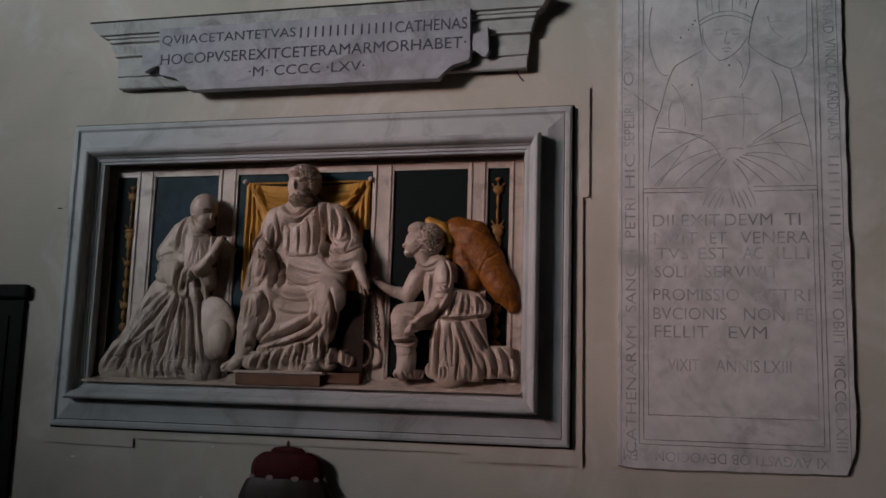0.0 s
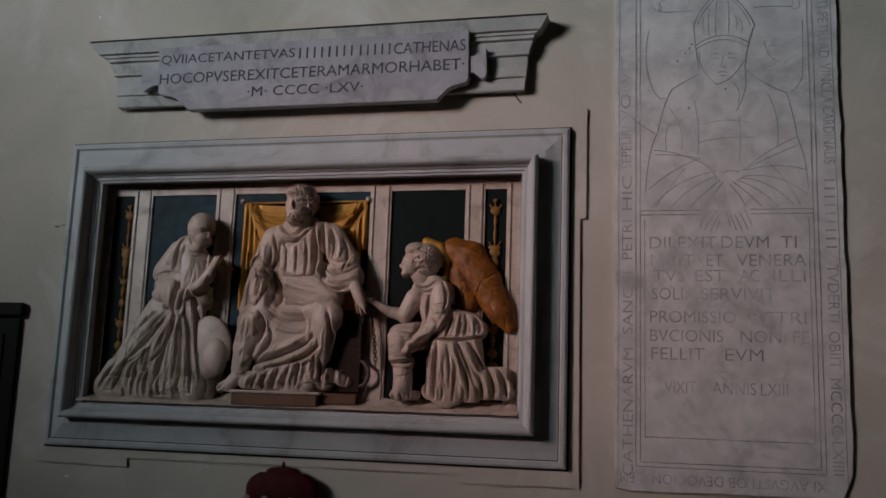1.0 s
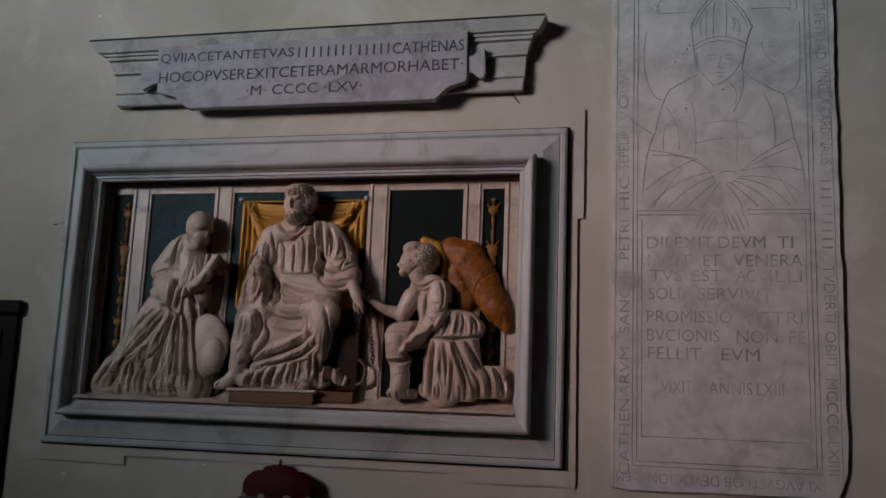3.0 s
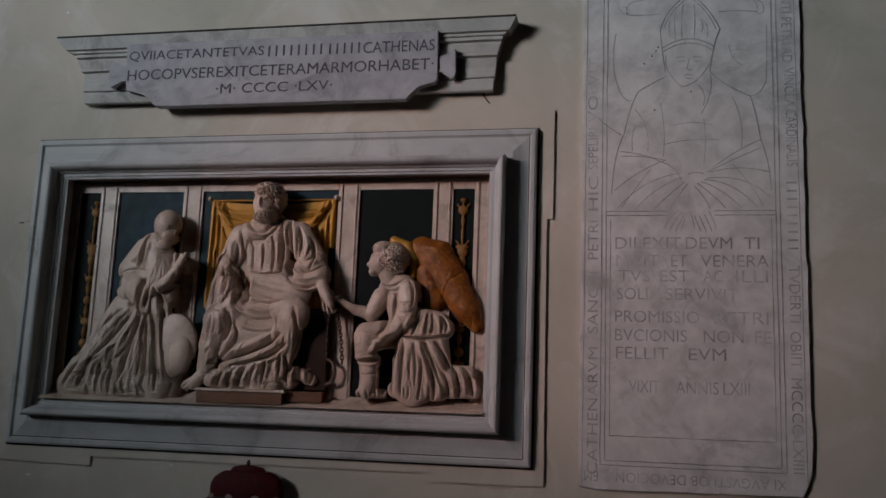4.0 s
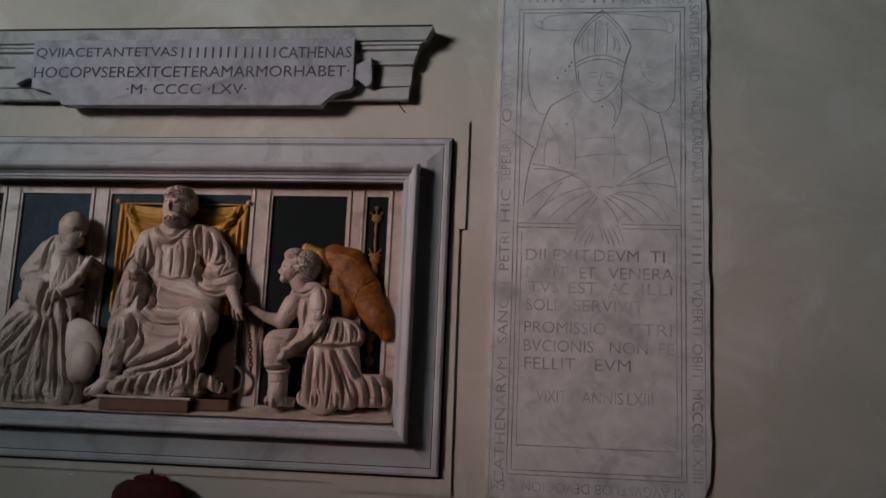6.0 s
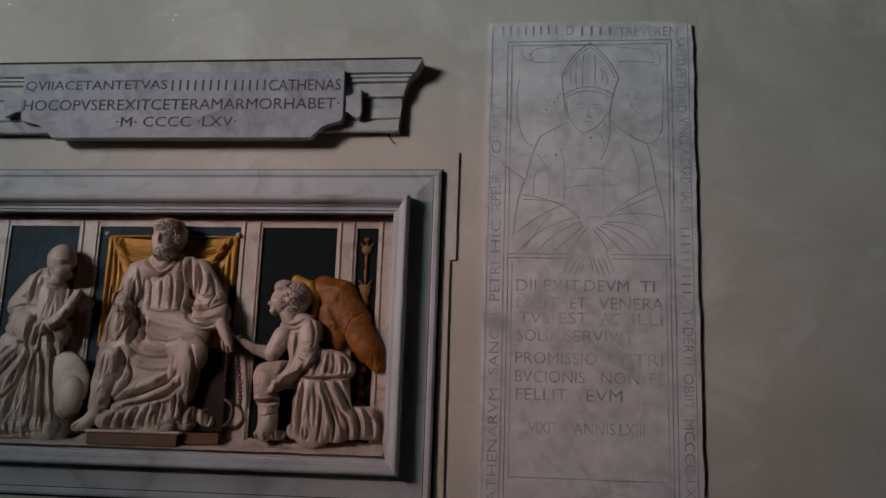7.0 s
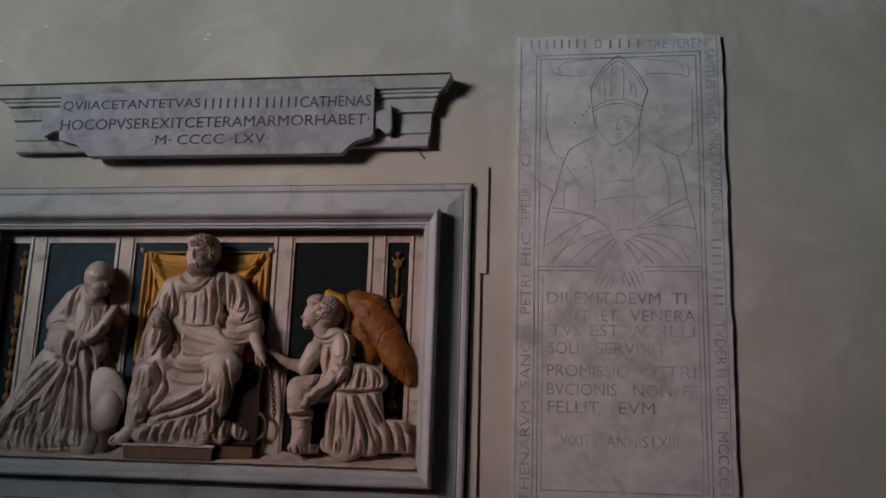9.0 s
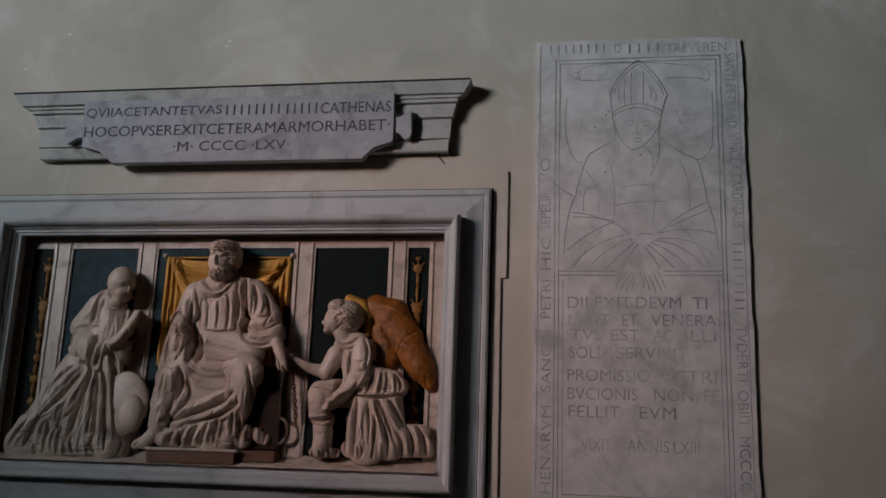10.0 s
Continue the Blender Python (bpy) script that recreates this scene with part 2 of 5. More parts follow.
for piece in (
    [(-2.945, 2.884), (-0.174, 2.886), (-0.174, 2.62), (-2.945, 2.62)],
    [(-0.45, 2.62), (-0.174, 2.62), (-0.174, 2.358), (-0.202, 2.357), (-0.197, 1.40), (-0.45, 1.40)],
    [(-2.945, 2.62), (-2.73, 2.62), (-2.73, 1.40), (-2.915, 1.40), (-2.905, 2.360), (-2.945, 2.360)],
    [(-2.915, 1.40), (-0.197, 1.40), (-0.195, 1.140), (-0.730, 1.135), (-0.732, 1.173), (-2.429, 1.171), (-2.427, 1.127), (-2.945, 1.135), (-2.945, 1.19), (-2.918, 1.19)],
):
    sheet(bm, piece[::-1], -0.011, 0.0)
part("backing_plate", bm, PLASTER, frame_thing, "painted plaster backing with stepped ears")
part("outer_moulding", moulding([(0.0, -0.01), (0.0, -0.034), (-0.010, -0.040), (-0.026, -0.040), (-0.031, -0.034), (-0.036, -0.030), (-0.036, -0.02)], -2.895, -0.252, 1.220, 2.790), FRAME, frame_thing)
part("fascia", moulding([(0.0, -0.021), (0.0, -0.030), (-0.006, -0.030), (-0.040, -0.037), (-0.076, -0.049), (-0.17, -0.049), (-0.17, 0.0)], -2.859, -0.288, 1.256, 2.754), FRAME, frame_thing)
part("inner_moulding", moulding([(0.0, -0.028), (0.0, -0.050), (0.003, -0.097), (-0.002, -0.107), (-0.010, -0.113), (-0.020, -0.112), (-0.028, -0.106), (-0.036, -0.094), (-0.040, -0.078), (-0.048, -0.072), (-0.051, -0.062), (-0.064, -0.062), (-0.067, -0.054), (-0.077, -0.052), (-0.079, -0.046), (-0.079, -0.030)], -2.780, -0.393, 1.363, 2.648), FRAME, frame_thing)
# brown darkened to stand for the shade inside the opening
part("reveal", moulding([(-0.079, -0.030), (-0.077, -0.026), (-0.077, 0.045)], -2.780, -0.393, 1.363, 2.648), BROWN, frame_thing, "brown inner side with its shade put into the colour")

# flat ring coloured near-black in place of a shaded gap round the moulding
part("joint", moulding([(0.010, -0.0125), (0.0, -0.0125)], -2.895, -0.252, 1.220, 2.790), DARK_MARK, frame_thing, "flat dark strip standing for the shade in an open gap")

# dark strips draw the shade line on the two sides facing away from the window
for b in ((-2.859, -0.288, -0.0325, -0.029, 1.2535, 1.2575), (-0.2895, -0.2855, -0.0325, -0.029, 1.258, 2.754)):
    part("joint", box(*b), DARK_MARK, frame_thing, "thin dark strip standing for the shade beside the outer moulding")

# ---- cornice and plaque ----
cornice = thing("cornice", "worn grey marble cornice moulding fixed to the wall", "cornice")
bm = bmesh.new()
STEPS = [(3.342, 0.0, 0.095), (3.342, 0.113, 0.095), (3.326, 0.108, 0.093), (3.272, 0.078, 0.084), (3.267, 0.066, 0.070), (3.254, 0.050, 0.072), (3.250, 0.046, 0.062), (3.232, 0.042, 0.068), (3.226, 0.036, 0.052), (3.218, 0.036, 0.052), (3.214, 0.036, 0.060), (3.172, 0.022, 0.054), (3.158, 0.021, 0.056), (3.152, 0.013, 0.040), (3.100, 0.012, 0.040), (3.060, 0.009, 0.048), (3.050, 0.008, 0.049), (3.045, 0.006, 0.038), (3.038, 0.006, 0.038), (3.035, 0.004, 0.049), (2.987, 0.001, 0.047), (2.982, 0.0, 0.043), (2.982, -0.045, 0.020)]
rings = []
for z, o, d in STEPS:
    rings.append([bm.verts.new(p) for p in ((-2.648 - 1.55 * o, 0, z), (-2.648 - 1.55 * o, -d, z), (-0.471 + o, -d, z), (-0.471 + o, 0, z))])
for a, b in zip(rings, rings[1:]):
    for i in range(3):
        bm.faces.new((a[i], a[i + 1], b[i + 1], b[i]))
bmesh.ops.subdivide_edges(bm, edges=[e for e in bm.edges if e.calc_length() > 1], cuts=60)
for v in bm.verts:
    if v.co.y < -0.01:
        v.co += Vector((0, 0.3, 0.6)) * 0.006 * noise.noise(v.co * 9)
part("moulded_block", bm, CORNICE, cornice)

# near-black strip along the upper front edge
part("dark_edge_line", box(-2.818, -0.361, -0.0975, -0.090, 3.335, 3.3435), DARK_MARK, cornice, "dark upper edge")
plaque = thing("inscription_plaque", "grey marble plaque with lobed corners and incised capitals", "plaque")
PY = -0.097
right = [(-0.738, 3.279), (-0.733, 3.036), (-0.742, 3.020)] + bend((-0.752, 3.014), (-0.850, 3.002), (-0.876, 2.950), 6) + [(-0.888, 2.935)]
left = [(-2.206, 2.938), (-2.222, 2.952)] + bend((-2.230, 2.960), (-2.262, 3.012), (-2.372, 3.026), 6) + [(-2.386, 3.036), (-2.402, 3.283)]
part("tablet", sheet(bmesh.new(), (right + left)[::-1], PY, -0.05, 0.004), PLAQUE, plaque)
for o in (
    [(-0.736, 3.150), (-0.712, 3.146), (-0.660, 3.188), (-0.652, 3.184), (-0.645, 3.066), (-0.655, 3.042), (-0.672, 3.034), (-0.712, 3.070), (-0.736, 3.066)],
    [(-2.396, 3.082), (-2.418, 3.086), (-2.476, 3.052), (-2.490, 3.060), (-2.500, 3.160), (-2.480, 3.196), (-2.470, 3.196), (-2.424, 3.166), (-2.398, 3.168)],
):
    part("ear", sheet(bmesh.new(), o[::-1], PY + 0.01, -0.06, 0.003), PLAQUE, plaque)
Y0 = PY - 0.0005
lettering("inscription_line", "QVIIACETANTETVAS", -2.008, 3.211, 0.745, 0.058, Y0, INK, plaque)
letter_bars("name_bars", 8, -1.470, 3.210, 0.315, 0.056, Y0, INK, plaque)
letter_bars("name_bars", 5, -1.211, 3.208, 0.187, 0.056, Y0, INK, plaque)
lettering("inscription_line", "CATHENAS", -0.933, 3.206, 0.362, 0.058, Y0, INK, plaque)
lettering("inscription_line", "HOCOPVSEREXITCETERAMARMORHABET·", -1.568, 3.110, 1.625, 0.057, Y0, INK, plaque)
lettering("inscription_line", "·M· CCCC ·LXV·", -1.572, 3.020, 0.615, 0.052, Y0, INK, plaque)

# ---- ground of the relief ----
ground = thing("relief_ground", "flat marble ground with pilaster strips and dark blue painted panels", "relief ground")
part("ground_slab", box(NL, NX1, 0.044, 0.16, NZ0, NZ1), CARVED, ground)
TOP = 2.516
PANELS = [(-2.657, -2.540, DARK_GROUND), (-2.433, -2.069, BLUE), (-1.960, -1.237, BLUE), (-1.127, -0.756, DARK_GROUND), (-0.658, -0.553, DARK_GROUND)]
for x0, x1, mat in PANELS:
    part("painted_panel", box(x0 - 0.004, x1 + 0.004, 0.036, 0.046, NZ0, TOP + 0.004), mat, ground, "dark blue-green painted panel")
edges = [NL] + [v for p in PANELS for v in p[:2]] + [NX1]
for x0, x1 in zip(edges[::2], edges[1::2]):
    w = x1 - x0
    bm = box(x0, x1, 0.026, 0.045, NZ0, TOP + 0.055, 0.002)
    if w > 0.07:
        add_box(bm, x0 + 0.012, x0 + 0.022, 0.020, 0.03, NZ0, TOP + 0.03, 0.002)
        add_box(bm, x1 - 0.022, x1 - 0.012, 0.020, 0.03, NZ0, TOP + 0.03, 0.002)
    part("pilaster_strip", bm, CARVED, ground)
for x0, x1, mat in PANELS:
    part("lintel_strip", box(x0, x1, 0.026, 0.045, TOP, TOP + 0.055, 0.002), CARVED, ground)


# ---- the relief: figures carved against the ground ----


class Carving:
    """A carved figure, built up from limbs, masses and folds over the flat ground (centimetres from the niche's lower left)."""

    def __init__(self, x0, x1, z0, z1, step=0.22):
        self.x = np.arange(x0, x1, step)
        self.z = np.arange(z0, z1, step)
        self.X, self.Z = np.meshgrid(self.x, self.z)
        self.h = np.full(self.X.shape, -9.0)
        self.mat = np.zeros(self.X.shape, int)

    def join(self, h, mat):
        k = 0.5
        self.mat[h > self.h] = mat
        d = np.clip(0.5 + 0.5 * (h - self.h) / k, 0, 1)
        both = (h > -5) & (self.h > -5)
        soft = self.h * (1 - d) + h * d + k * d * (1 - d)
        self.h = np.where(both, soft, np.maximum(h, self.h))

    def limb(self, x1, z1, r1, d1, x2, z2, r2, d2, mat=0):
        ax, az = x2 - x1, z2 - z1
        t = np.clip(((self.X - x1) * ax + (self.Z - z1) * az) / max(ax * ax + az * az, 1e-6), 0, 1)
        q = np.hypot(self.X - x1 - t * ax, self.Z - z1 - t * az) / (r1 + t * (r2 - r1))
        r = np.minimum(r1 + t * (r2 - r1), 5.5)
        h = d1 + t * (d2 - d1) + r * (np.sqrt(np.clip(1 - q * q, 0, 1)) - 0.5)
        self.join(np.where(q < 1, h, -9), mat)
        if min(r1, r2) > 3.4 and mat == 0:
            self.creases(x1, z1, r1, x2, z2, r2)

    def ball(self, x, z, rx, rz, d, bulge, mat=0):
        q = ((self.X - x) / rx) ** 2 + ((self.Z - z) / rz) ** 2
        self.join(np.where(q < 1, d + bulge * np.sqrt(np.clip(1 - q, 0, 1)), -9), mat)

    def bump(self, x, z, rx, rz, amount):
        q = ((self.X - x) / rx) ** 2 + ((self.Z - z) / rz) ** 2
        self.h = np.where(self.h > -5, self.h + amount * np.clip(1 - q, 0, 1) ** 1.5, self.h)

    def curls(self, x, z, rx, rz, amp, fine=0.8):
        q = ((self.X - x) / rx) ** 2 + ((self.Z - z) / rz) ** 2
        n = np.zeros(self.X.shape)
        for i, j in zip(*np.nonzero((q < 1) & (self.h > -5))):
            n[i, j] = 0.5 - abs(noise.noise((self.X[i, j] * fine, self.Z[i, j] * fine, 2.0)) * 1.6)
        self.h = np.where(self.h > -5, self.h + amp * n * np.clip(2 - 2 * q, 0, 1), self.h)

    def plate(self, x0, x1, z0, z1, d, mat=0):
        self.join(np.where((self.X > x0) & (self.X < x1) & (self.Z > z0) & (self.Z < z1), d, -9.0), mat)

    def trim(self, keep):
        self.h = np.where(keep(self.X, self.Z), self.h, -9.0)

    def fold(self, x1, z1, xc, zc, x2, z2, w, amp):
        w *= 0.8
        reach = 3.4 * w
        lo = lambda v, *q: max(int(np.searchsorted(v, min(q) - reach)), 0)
        hi = lambda v, *q: int(np.searchsorted(v, max(q) + reach))
        win = (slice(lo(self.z, z1, zc, z2), hi(self.z, z1, zc, z2)), slice(lo(self.x, x1, xc, x2), hi(self.x, x1, xc, x2)))
        X, Z, H = self.X[win], self.Z[win], self.h[win]
        best = np.full(X.shape, 1e9)
        along = np.zeros(X.shape)
        for i in range(11):
            t = i / 10
            px = (1 - t) ** 2 * x1 + 2 * t * (1 - t) * xc + t * t * x2
            pz = (1 - t) ** 2 * z1 + 2 * t * (1 - t) * zc + t * t * z2
            if i:
                ax, az = px - qx, pz - qz
                s = np.clip(((X - qx) * ax + (Z - qz) * az) / max(ax * ax + az * az, 1e-6), 0, 1)
                d = (X - qx - s * ax) ** 2 + (Z - qz - s * az) ** 2
                along = np.where(d < best, (i - 1 + s) / 10, along)
                best = np.minimum(best, d)
            qx, qz = px, pz
        d = np.sqrt(best)
        v = w * (0.72 + 0.55 * np.abs(np.sin(3.1 * along + x1)))  # the width swells and thins along the fold
        if amp > 0:  # a broad soft ridge
            v = 1.35 * v
            shape = np.exp(-best / (v * v)) - 0.18 * np.exp(-((d - 1.5 * v) / (0.5 * v)) ** 2)
        else:  # a sharp groove, steeper at one side
            shape = np.exp(-1.5 * d / v) - 0.10 * np.exp(-((d - 1.7 * v) / (0.6 * v)) ** 2)
        fade = np.sqrt(np.clip(np.sin(np.pi * np.clip(along, 0.03, 0.97)), 0, 1))
        self.h[win] = np.where(H > -5, H + (0.7 if amp > 0 else 1.35) * amp * shape * fade, H)

    def creases(self, x1, z1, r1, x2, z2, r2):
        """Small random creases running along a draped limb."""
        ax, az = x2 - x1, z2 - z1
        size = math.hypot(ax, az) + 1e-6
        rr = random.Random(int(x1 * 31 + z1 * 17 + x2))
        for _ in range(int(3 + size * (r1 + r2) / 14)):
            t0 = rr.uniform(-0.15, 0.7)
            t1 = t0 + rr.uniform(0.25, 0.6)
            side = rr.uniform(-0.85, 0.85)
            p = []
            for t, j in ((t0, 0), ((t0 + t1) / 2, rr.uniform(-0.25, 0.25)), (t1, rr.uniform(-0.3, 0.3))):
                o = (side + j) * (r1 + t * (r2 - r1))
                p += [x1 + t * ax + o * az / size, z1 + t * az - o * ax / size]
            self.fold(*p, rr.uniform(0.4, 0.8), rr.choice((1, -1, -1)) * rr.uniform(0.12, 0.42))

    def build(self, name, mats, label, category, y=0.03, wrinkle=0.12):
        inside = self.h > -5
        h = np.where(inside, np.maximum(self.h, 0.8), 0.0)
        nz = np.array([noise.noise((px * 0.16, pz * 0.10, 3.0)) + 0.6 * noise.noise((px * 0.45, pz * 0.3, 7.0)) for px, pz in zip(self.X.ravel(), self.Z.ravel())]).reshape(h.shape)
        h = np.where(inside, h + wrinkle * nz, 0.0)
        p = np.pad(h, 1, mode="edge")
        s = (6 * h + p[:-2, 1:-1] + p[2:, 1:-1] + p[1:-1, :-2] + p[1:-1, 2:]) / 10
        h = np.where(inside, np.maximum(s, 0.5), 0.0)
        rows, cols = h.shape
        cell = inside[:-1, :-1] | inside[1:, :-1] | inside[:-1, 1:] | inside[1:, 1:]
        idx = -np.ones(h.shape, int)
        use = np.zeros(h.shape, bool)
        for a in (slice(0, -1), slice(1, None)):
            for b in (slice(0, -1), slice(1, None)):
                use[a, b] |= cell
        idx[use] = np.arange(use.sum())
        # the sides fall back behind the outline
        m = inside.astype(float)
        for _ in range(12):
            p = np.pad(m, 1, mode="edge")
            m = (m + p[:-2, 1:-1] + p[2:, 1:-1] + p[1:-1, :-2] + p[1:-1, 2:]) / 5
        gz, gx = np.gradient(m)
        size = np.hypot(gx, gz) + 1e-6
        p = np.pad(h, 1, mode="edge")
        near = np.max([p[a:a + rows, b:b + cols] for a in range(3) for b in range(3)], axis=0)
        back = np.where(inside, 0.0, 0.5 * near)
        X, Z = self.X + back * gx / size, self.Z + back * gz / size
        co = np.stack([NX0 + X[use] / 100, y + 0.004 - 0.86 * h[use] / 100 - 0.004 * (h[use] > 0), NZ0 + Z[use] / 100], 1)
        i, j = np.nonzero(cell)
        faces = np.stack([idx[i, j], idx[i, j + 1], idx[i + 1, j + 1], idx[i + 1, j]], 1)
        me = bpy.data.meshes.new(name)
        me.from_pydata(co.tolist(), [], faces.tolist())
        for m in mats:
            me.materials.append(m)
        me.polygons.foreach_set("material_index", self.mat[i, j].astype(np.int32))
        me.polygons.foreach_set("use_smooth", [True] * len(faces))
        return tagged(new(name, me), label, category)


# kneeling robed figure
kneeler = Carving(0, 78, 0, 100)
kneeler.limb(13.5, 12.5, 10.3, 5, 7.6, 7.2, 7.9, 5)
kneeler.limb(35.1, 44.9, 9.1, 7, 20.3, 18.9, 9.7, 7)
kneeler.limb(46.6, 44.9, 10.2, 8, 41.8, 13.7, 12.0, 8)
kneeler.limb(53.3, 44.9, 7.7, 9, 56.7, 8.6, 8.8, 9)
kneeler.limb(27.2, 30.5, 7.9, 6, 19.0, 17.4, 7.3, 6)
kneeler.limb(9.2, 7.8, 6.7, 5, 29.4, 7.8, 6.0, 7)
kneeler.limb(29.9, 8.3, 7.1, 8, 58.2, 8.6, 6.5, 9)
kneeler.limb(47.7, 76.7, 7.9, 8, 44.0, 62.1, 9.1, 8)
kneeler.limb(50.9, 70.7, 9.7, 9, 50.8, 49.1, 10.3, 9)
kneeler.limb(42.2, 76.3, 5.5, 7, 36.3, 65.2, 7.4, 7)
kneeler.limb(38.1, 64.4, 6.8, 8, 36.5, 54.9, 6.8, 8)
kneeler.limb(41.7, 56.0, 6.7, 11, 46.6, 48.8, 5.4, 12)
kneeler.limb(46.8, 53.1, 4.5, 12, 48.9, 44.5, 3.0, 12)
kneeler.limb(55.9, 69.7, 6.0, 8, 57.0, 50.7, 6.0, 8)
kneeler.limb(49.8, 53.0, 3.3, 13, 59.6, 58.6, 2.8, 14)
kneeler.limb(59.0, 58.0, 2.7, 14, 64.8, 64.8, 2.4, 14.5)
kneeler.limb(64.6, 64.2, 2.5, 14.5, 67.3, 71.6, 1.3, 14.5)
kneeler.limb(66.3, 66.4, 1.8, 15.5, 69.1, 72.2, 0.9, 14.5)
kneeler.limb(63.4, 66.5, 1.2, 14.5, 63.3, 72.3, 0.9, 14)
kneeler.limb(51.1, 79.4, 5.2, 9, 53.1, 75.8, 5.2, 10)
kneeler.ball(55.6, 87.2, 7.4, 8.6, 7.5, 8)
kneeler.ball(57.6, 81.9, 4.7, 4.6, 8, 7)
kneeler.bump(62.0, 83.1, 1.0, 2.3, 2.3)
kneeler.bump(61.8, 81.4, 1.1, 0.9, 0.6)
kneeler.bump(59.6, 84.9, 1.6, 0.9, -1)
kneeler.bump(59.4, 86.9, 2.8, 0.8, 0.9)
kneeler.bump(60.7, 79.4, 1.6, 0.5, -0.7)
kneeler.bump(60.3, 77.7, 1.6, 1.0, 0.4)
kneeler.bump(52.3, 83.2, 1.1, 1.7, 0.8)
kneeler.curls(51.3, 87.3, 2.5, 4.6, 0.5, 1.3)
kneeler.fold(49.5, 87.4, 50.2, 83.0, 52.8, 78.6, 0.7, -0.9)
kneeler.fold(51.2, 92.6, 50.0, 88.8, 50.1, 84.4, 0.6, 0.6)
kneeler.fold(46.3, 83.0, 43.1, 77.1, 43.2, 66.4, 1.2, -3.2)
kneeler.fold(47.7, 81.8, 45.7, 76.0, 45.9, 67.2, 1.1, 1.2)
kneeler.fold(51.1, 75.9, 54.1, 73.6, 57.2, 74.8, 0.8, -0.9)
kneeler.fold(30.1, 56.7, 27.5, 60.5, 32.5, 67.8, 0.8, 0.9)
kneeler.fold(30.6, 62.0, 37.2, 66.1, 47.5, 64.3, 0.7, -0.9)
kneeler.fold(31.0, 61.1, 32.9, 57.6, 29.3, 55.3, 1.1, -3.5)
kneeler.fold(33.4, 62.0, 31.1, 59.6, 32.4, 56.2, 0.8, -2.8)
kneeler.fold(36.7, 70.7, 40.7, 68.4, 43.0, 64.3, 0.8, 0.7)
kneeler.fold(34.7, 64.9, 36.6, 59.1, 35.5, 50.4, 0.8, 0.8)
kneeler.fold(39.0, 47.6, 41.7, 45.9, 43.4, 47.6, 0.9, -3.2)
kneeler.fold(47.3, 59.7, 45.6, 50.5, 45.1, 43.1, 1.1, -3)
kneeler.fold(45.2, 61.4, 43.1, 53.9, 42.9, 45.9, 1.1, 1.1)
kneeler.fold(51.2, 57.7, 49.9, 52.0, 49.2, 45.4, 1.1, -2.2)
kneeler.fold(52.3, 56.3, 56.9, 50.6, 56.7, 46.1, 1.4, -3.5)
kneeler.fold(57.8, 54.0, 63.2, 56.4, 64.5, 62.1, 1.1, -2)
kneeler.fold(45.8, 42.5, 41.0, 27.7, 36.5, 9.6, 1.5, -4.2)
kneeler.fold(43.2, 43.1, 37.6, 29.9, 30.2, 16.2, 1.3, 1.8)
kneeler.fold(40.4, 43.0, 33.5, 33.2, 22.0, 21.6, 1.2, -2.2)
kneeler.fold(38.0, 44.7, 28.0, 37.4, 23.7, 26.8, 1.2, 1.3)
kneeler.fold(34.9, 44.7, 26.5, 39.4, 23.3, 33.6, 1.1, -1.3)
kneeler.fold(40.1, 36.2, 37.1, 29.0, 29.5, 22.9, 1.1, 1.6)
kneeler.fold(41.3, 30.5, 39.0, 22.0, 29.9, 19.0, 0.8, -2)
kneeler.fold(46.5, 41.4, 46.6, 27.8, 45.4, 8.2, 1.2, 2)
kneeler.fold(49.0, 41.4, 50.5, 25.1, 49.9, 5.6, 1.1, -2.8)
kneeler.fold(50.7, 43.4, 54.2, 25.2, 53.7, 5.2, 1.1, 2)
kneeler.fold(52.7, 42.0, 56.7, 25.2, 57.3, 5.3, 0.9, -2.8)
kneeler.fold(54.9, 44.9, 58.1, 33.7, 60.1, 8.7, 1.1, 2)
kneeler.fold(57.0, 46.1, 59.0, 40.7, 59.3, 33.7, 0.9, -3)
kneeler.fold(59.6, 47.2, 61.4, 41.6, 62.1, 33.7, 0.9, 1.8)
kneeler.fold(61.7, 47.8, 63.5, 42.2, 63.7, 36.6, 0.9, -3)
kneeler.fold(41.5, 22.1, 44.2, 13.8, 42.1, 4.0, 1.1, 1.8)
kneeler.fold(38.9, 16.4, 38.5, 8.0, 40.2, 3.6, 0.9, -2.4)
kneeler.fold(31.3, 17.6, 32.6, 10.6, 31.5, 3.3, 0.9, -2.6)
kneeler.fold(28.6, 19.0, 28.1, 11.9, 27.7, 3.8, 0.9, 1.6)
kneeler.fold(25.8, 21.7, 20.3, 19.3, 17.5, 15.8, 0.8, -1.8)
kneeler.fold(21.1, 21.6, 16.3, 15.3, 13.5, 6.1, 1.1, -3.4)
kneeler.fold(18.0, 20.1, 12.4, 15.7, 8.3, 7.1, 1.1, 1.8)
kneeler.fold(23.7, 20.3, 20.7, 15.9, 18.8, 4.6, 1.1, 1.5)
kneeler.fold(25.6, 17.5, 24.0, 9.0, 23.9, 3.7, 0.9, -2.6)
kneeler.fold(13.3, 19.1, 7.5, 14.2, 6.3, 7.0, 1.0, -1.6)
kneeler.fold(10.3, 17.1, 5.1, 12.1, 3.9, 5.8, 0.8, 1.2)
kneeler.fold(18.5, 7.4, 19.4, 4.6, 18.5, 1.2, 0.8, -2.2)
kneeler.fold(35.1, 7.9, 35.7, 5.1, 34.1, 2.9, 0.8, 2)
kneeler.fold(46.6, 8.3, 47.5, 5.5, 46.6, 2.2, 0.8, 1.6)
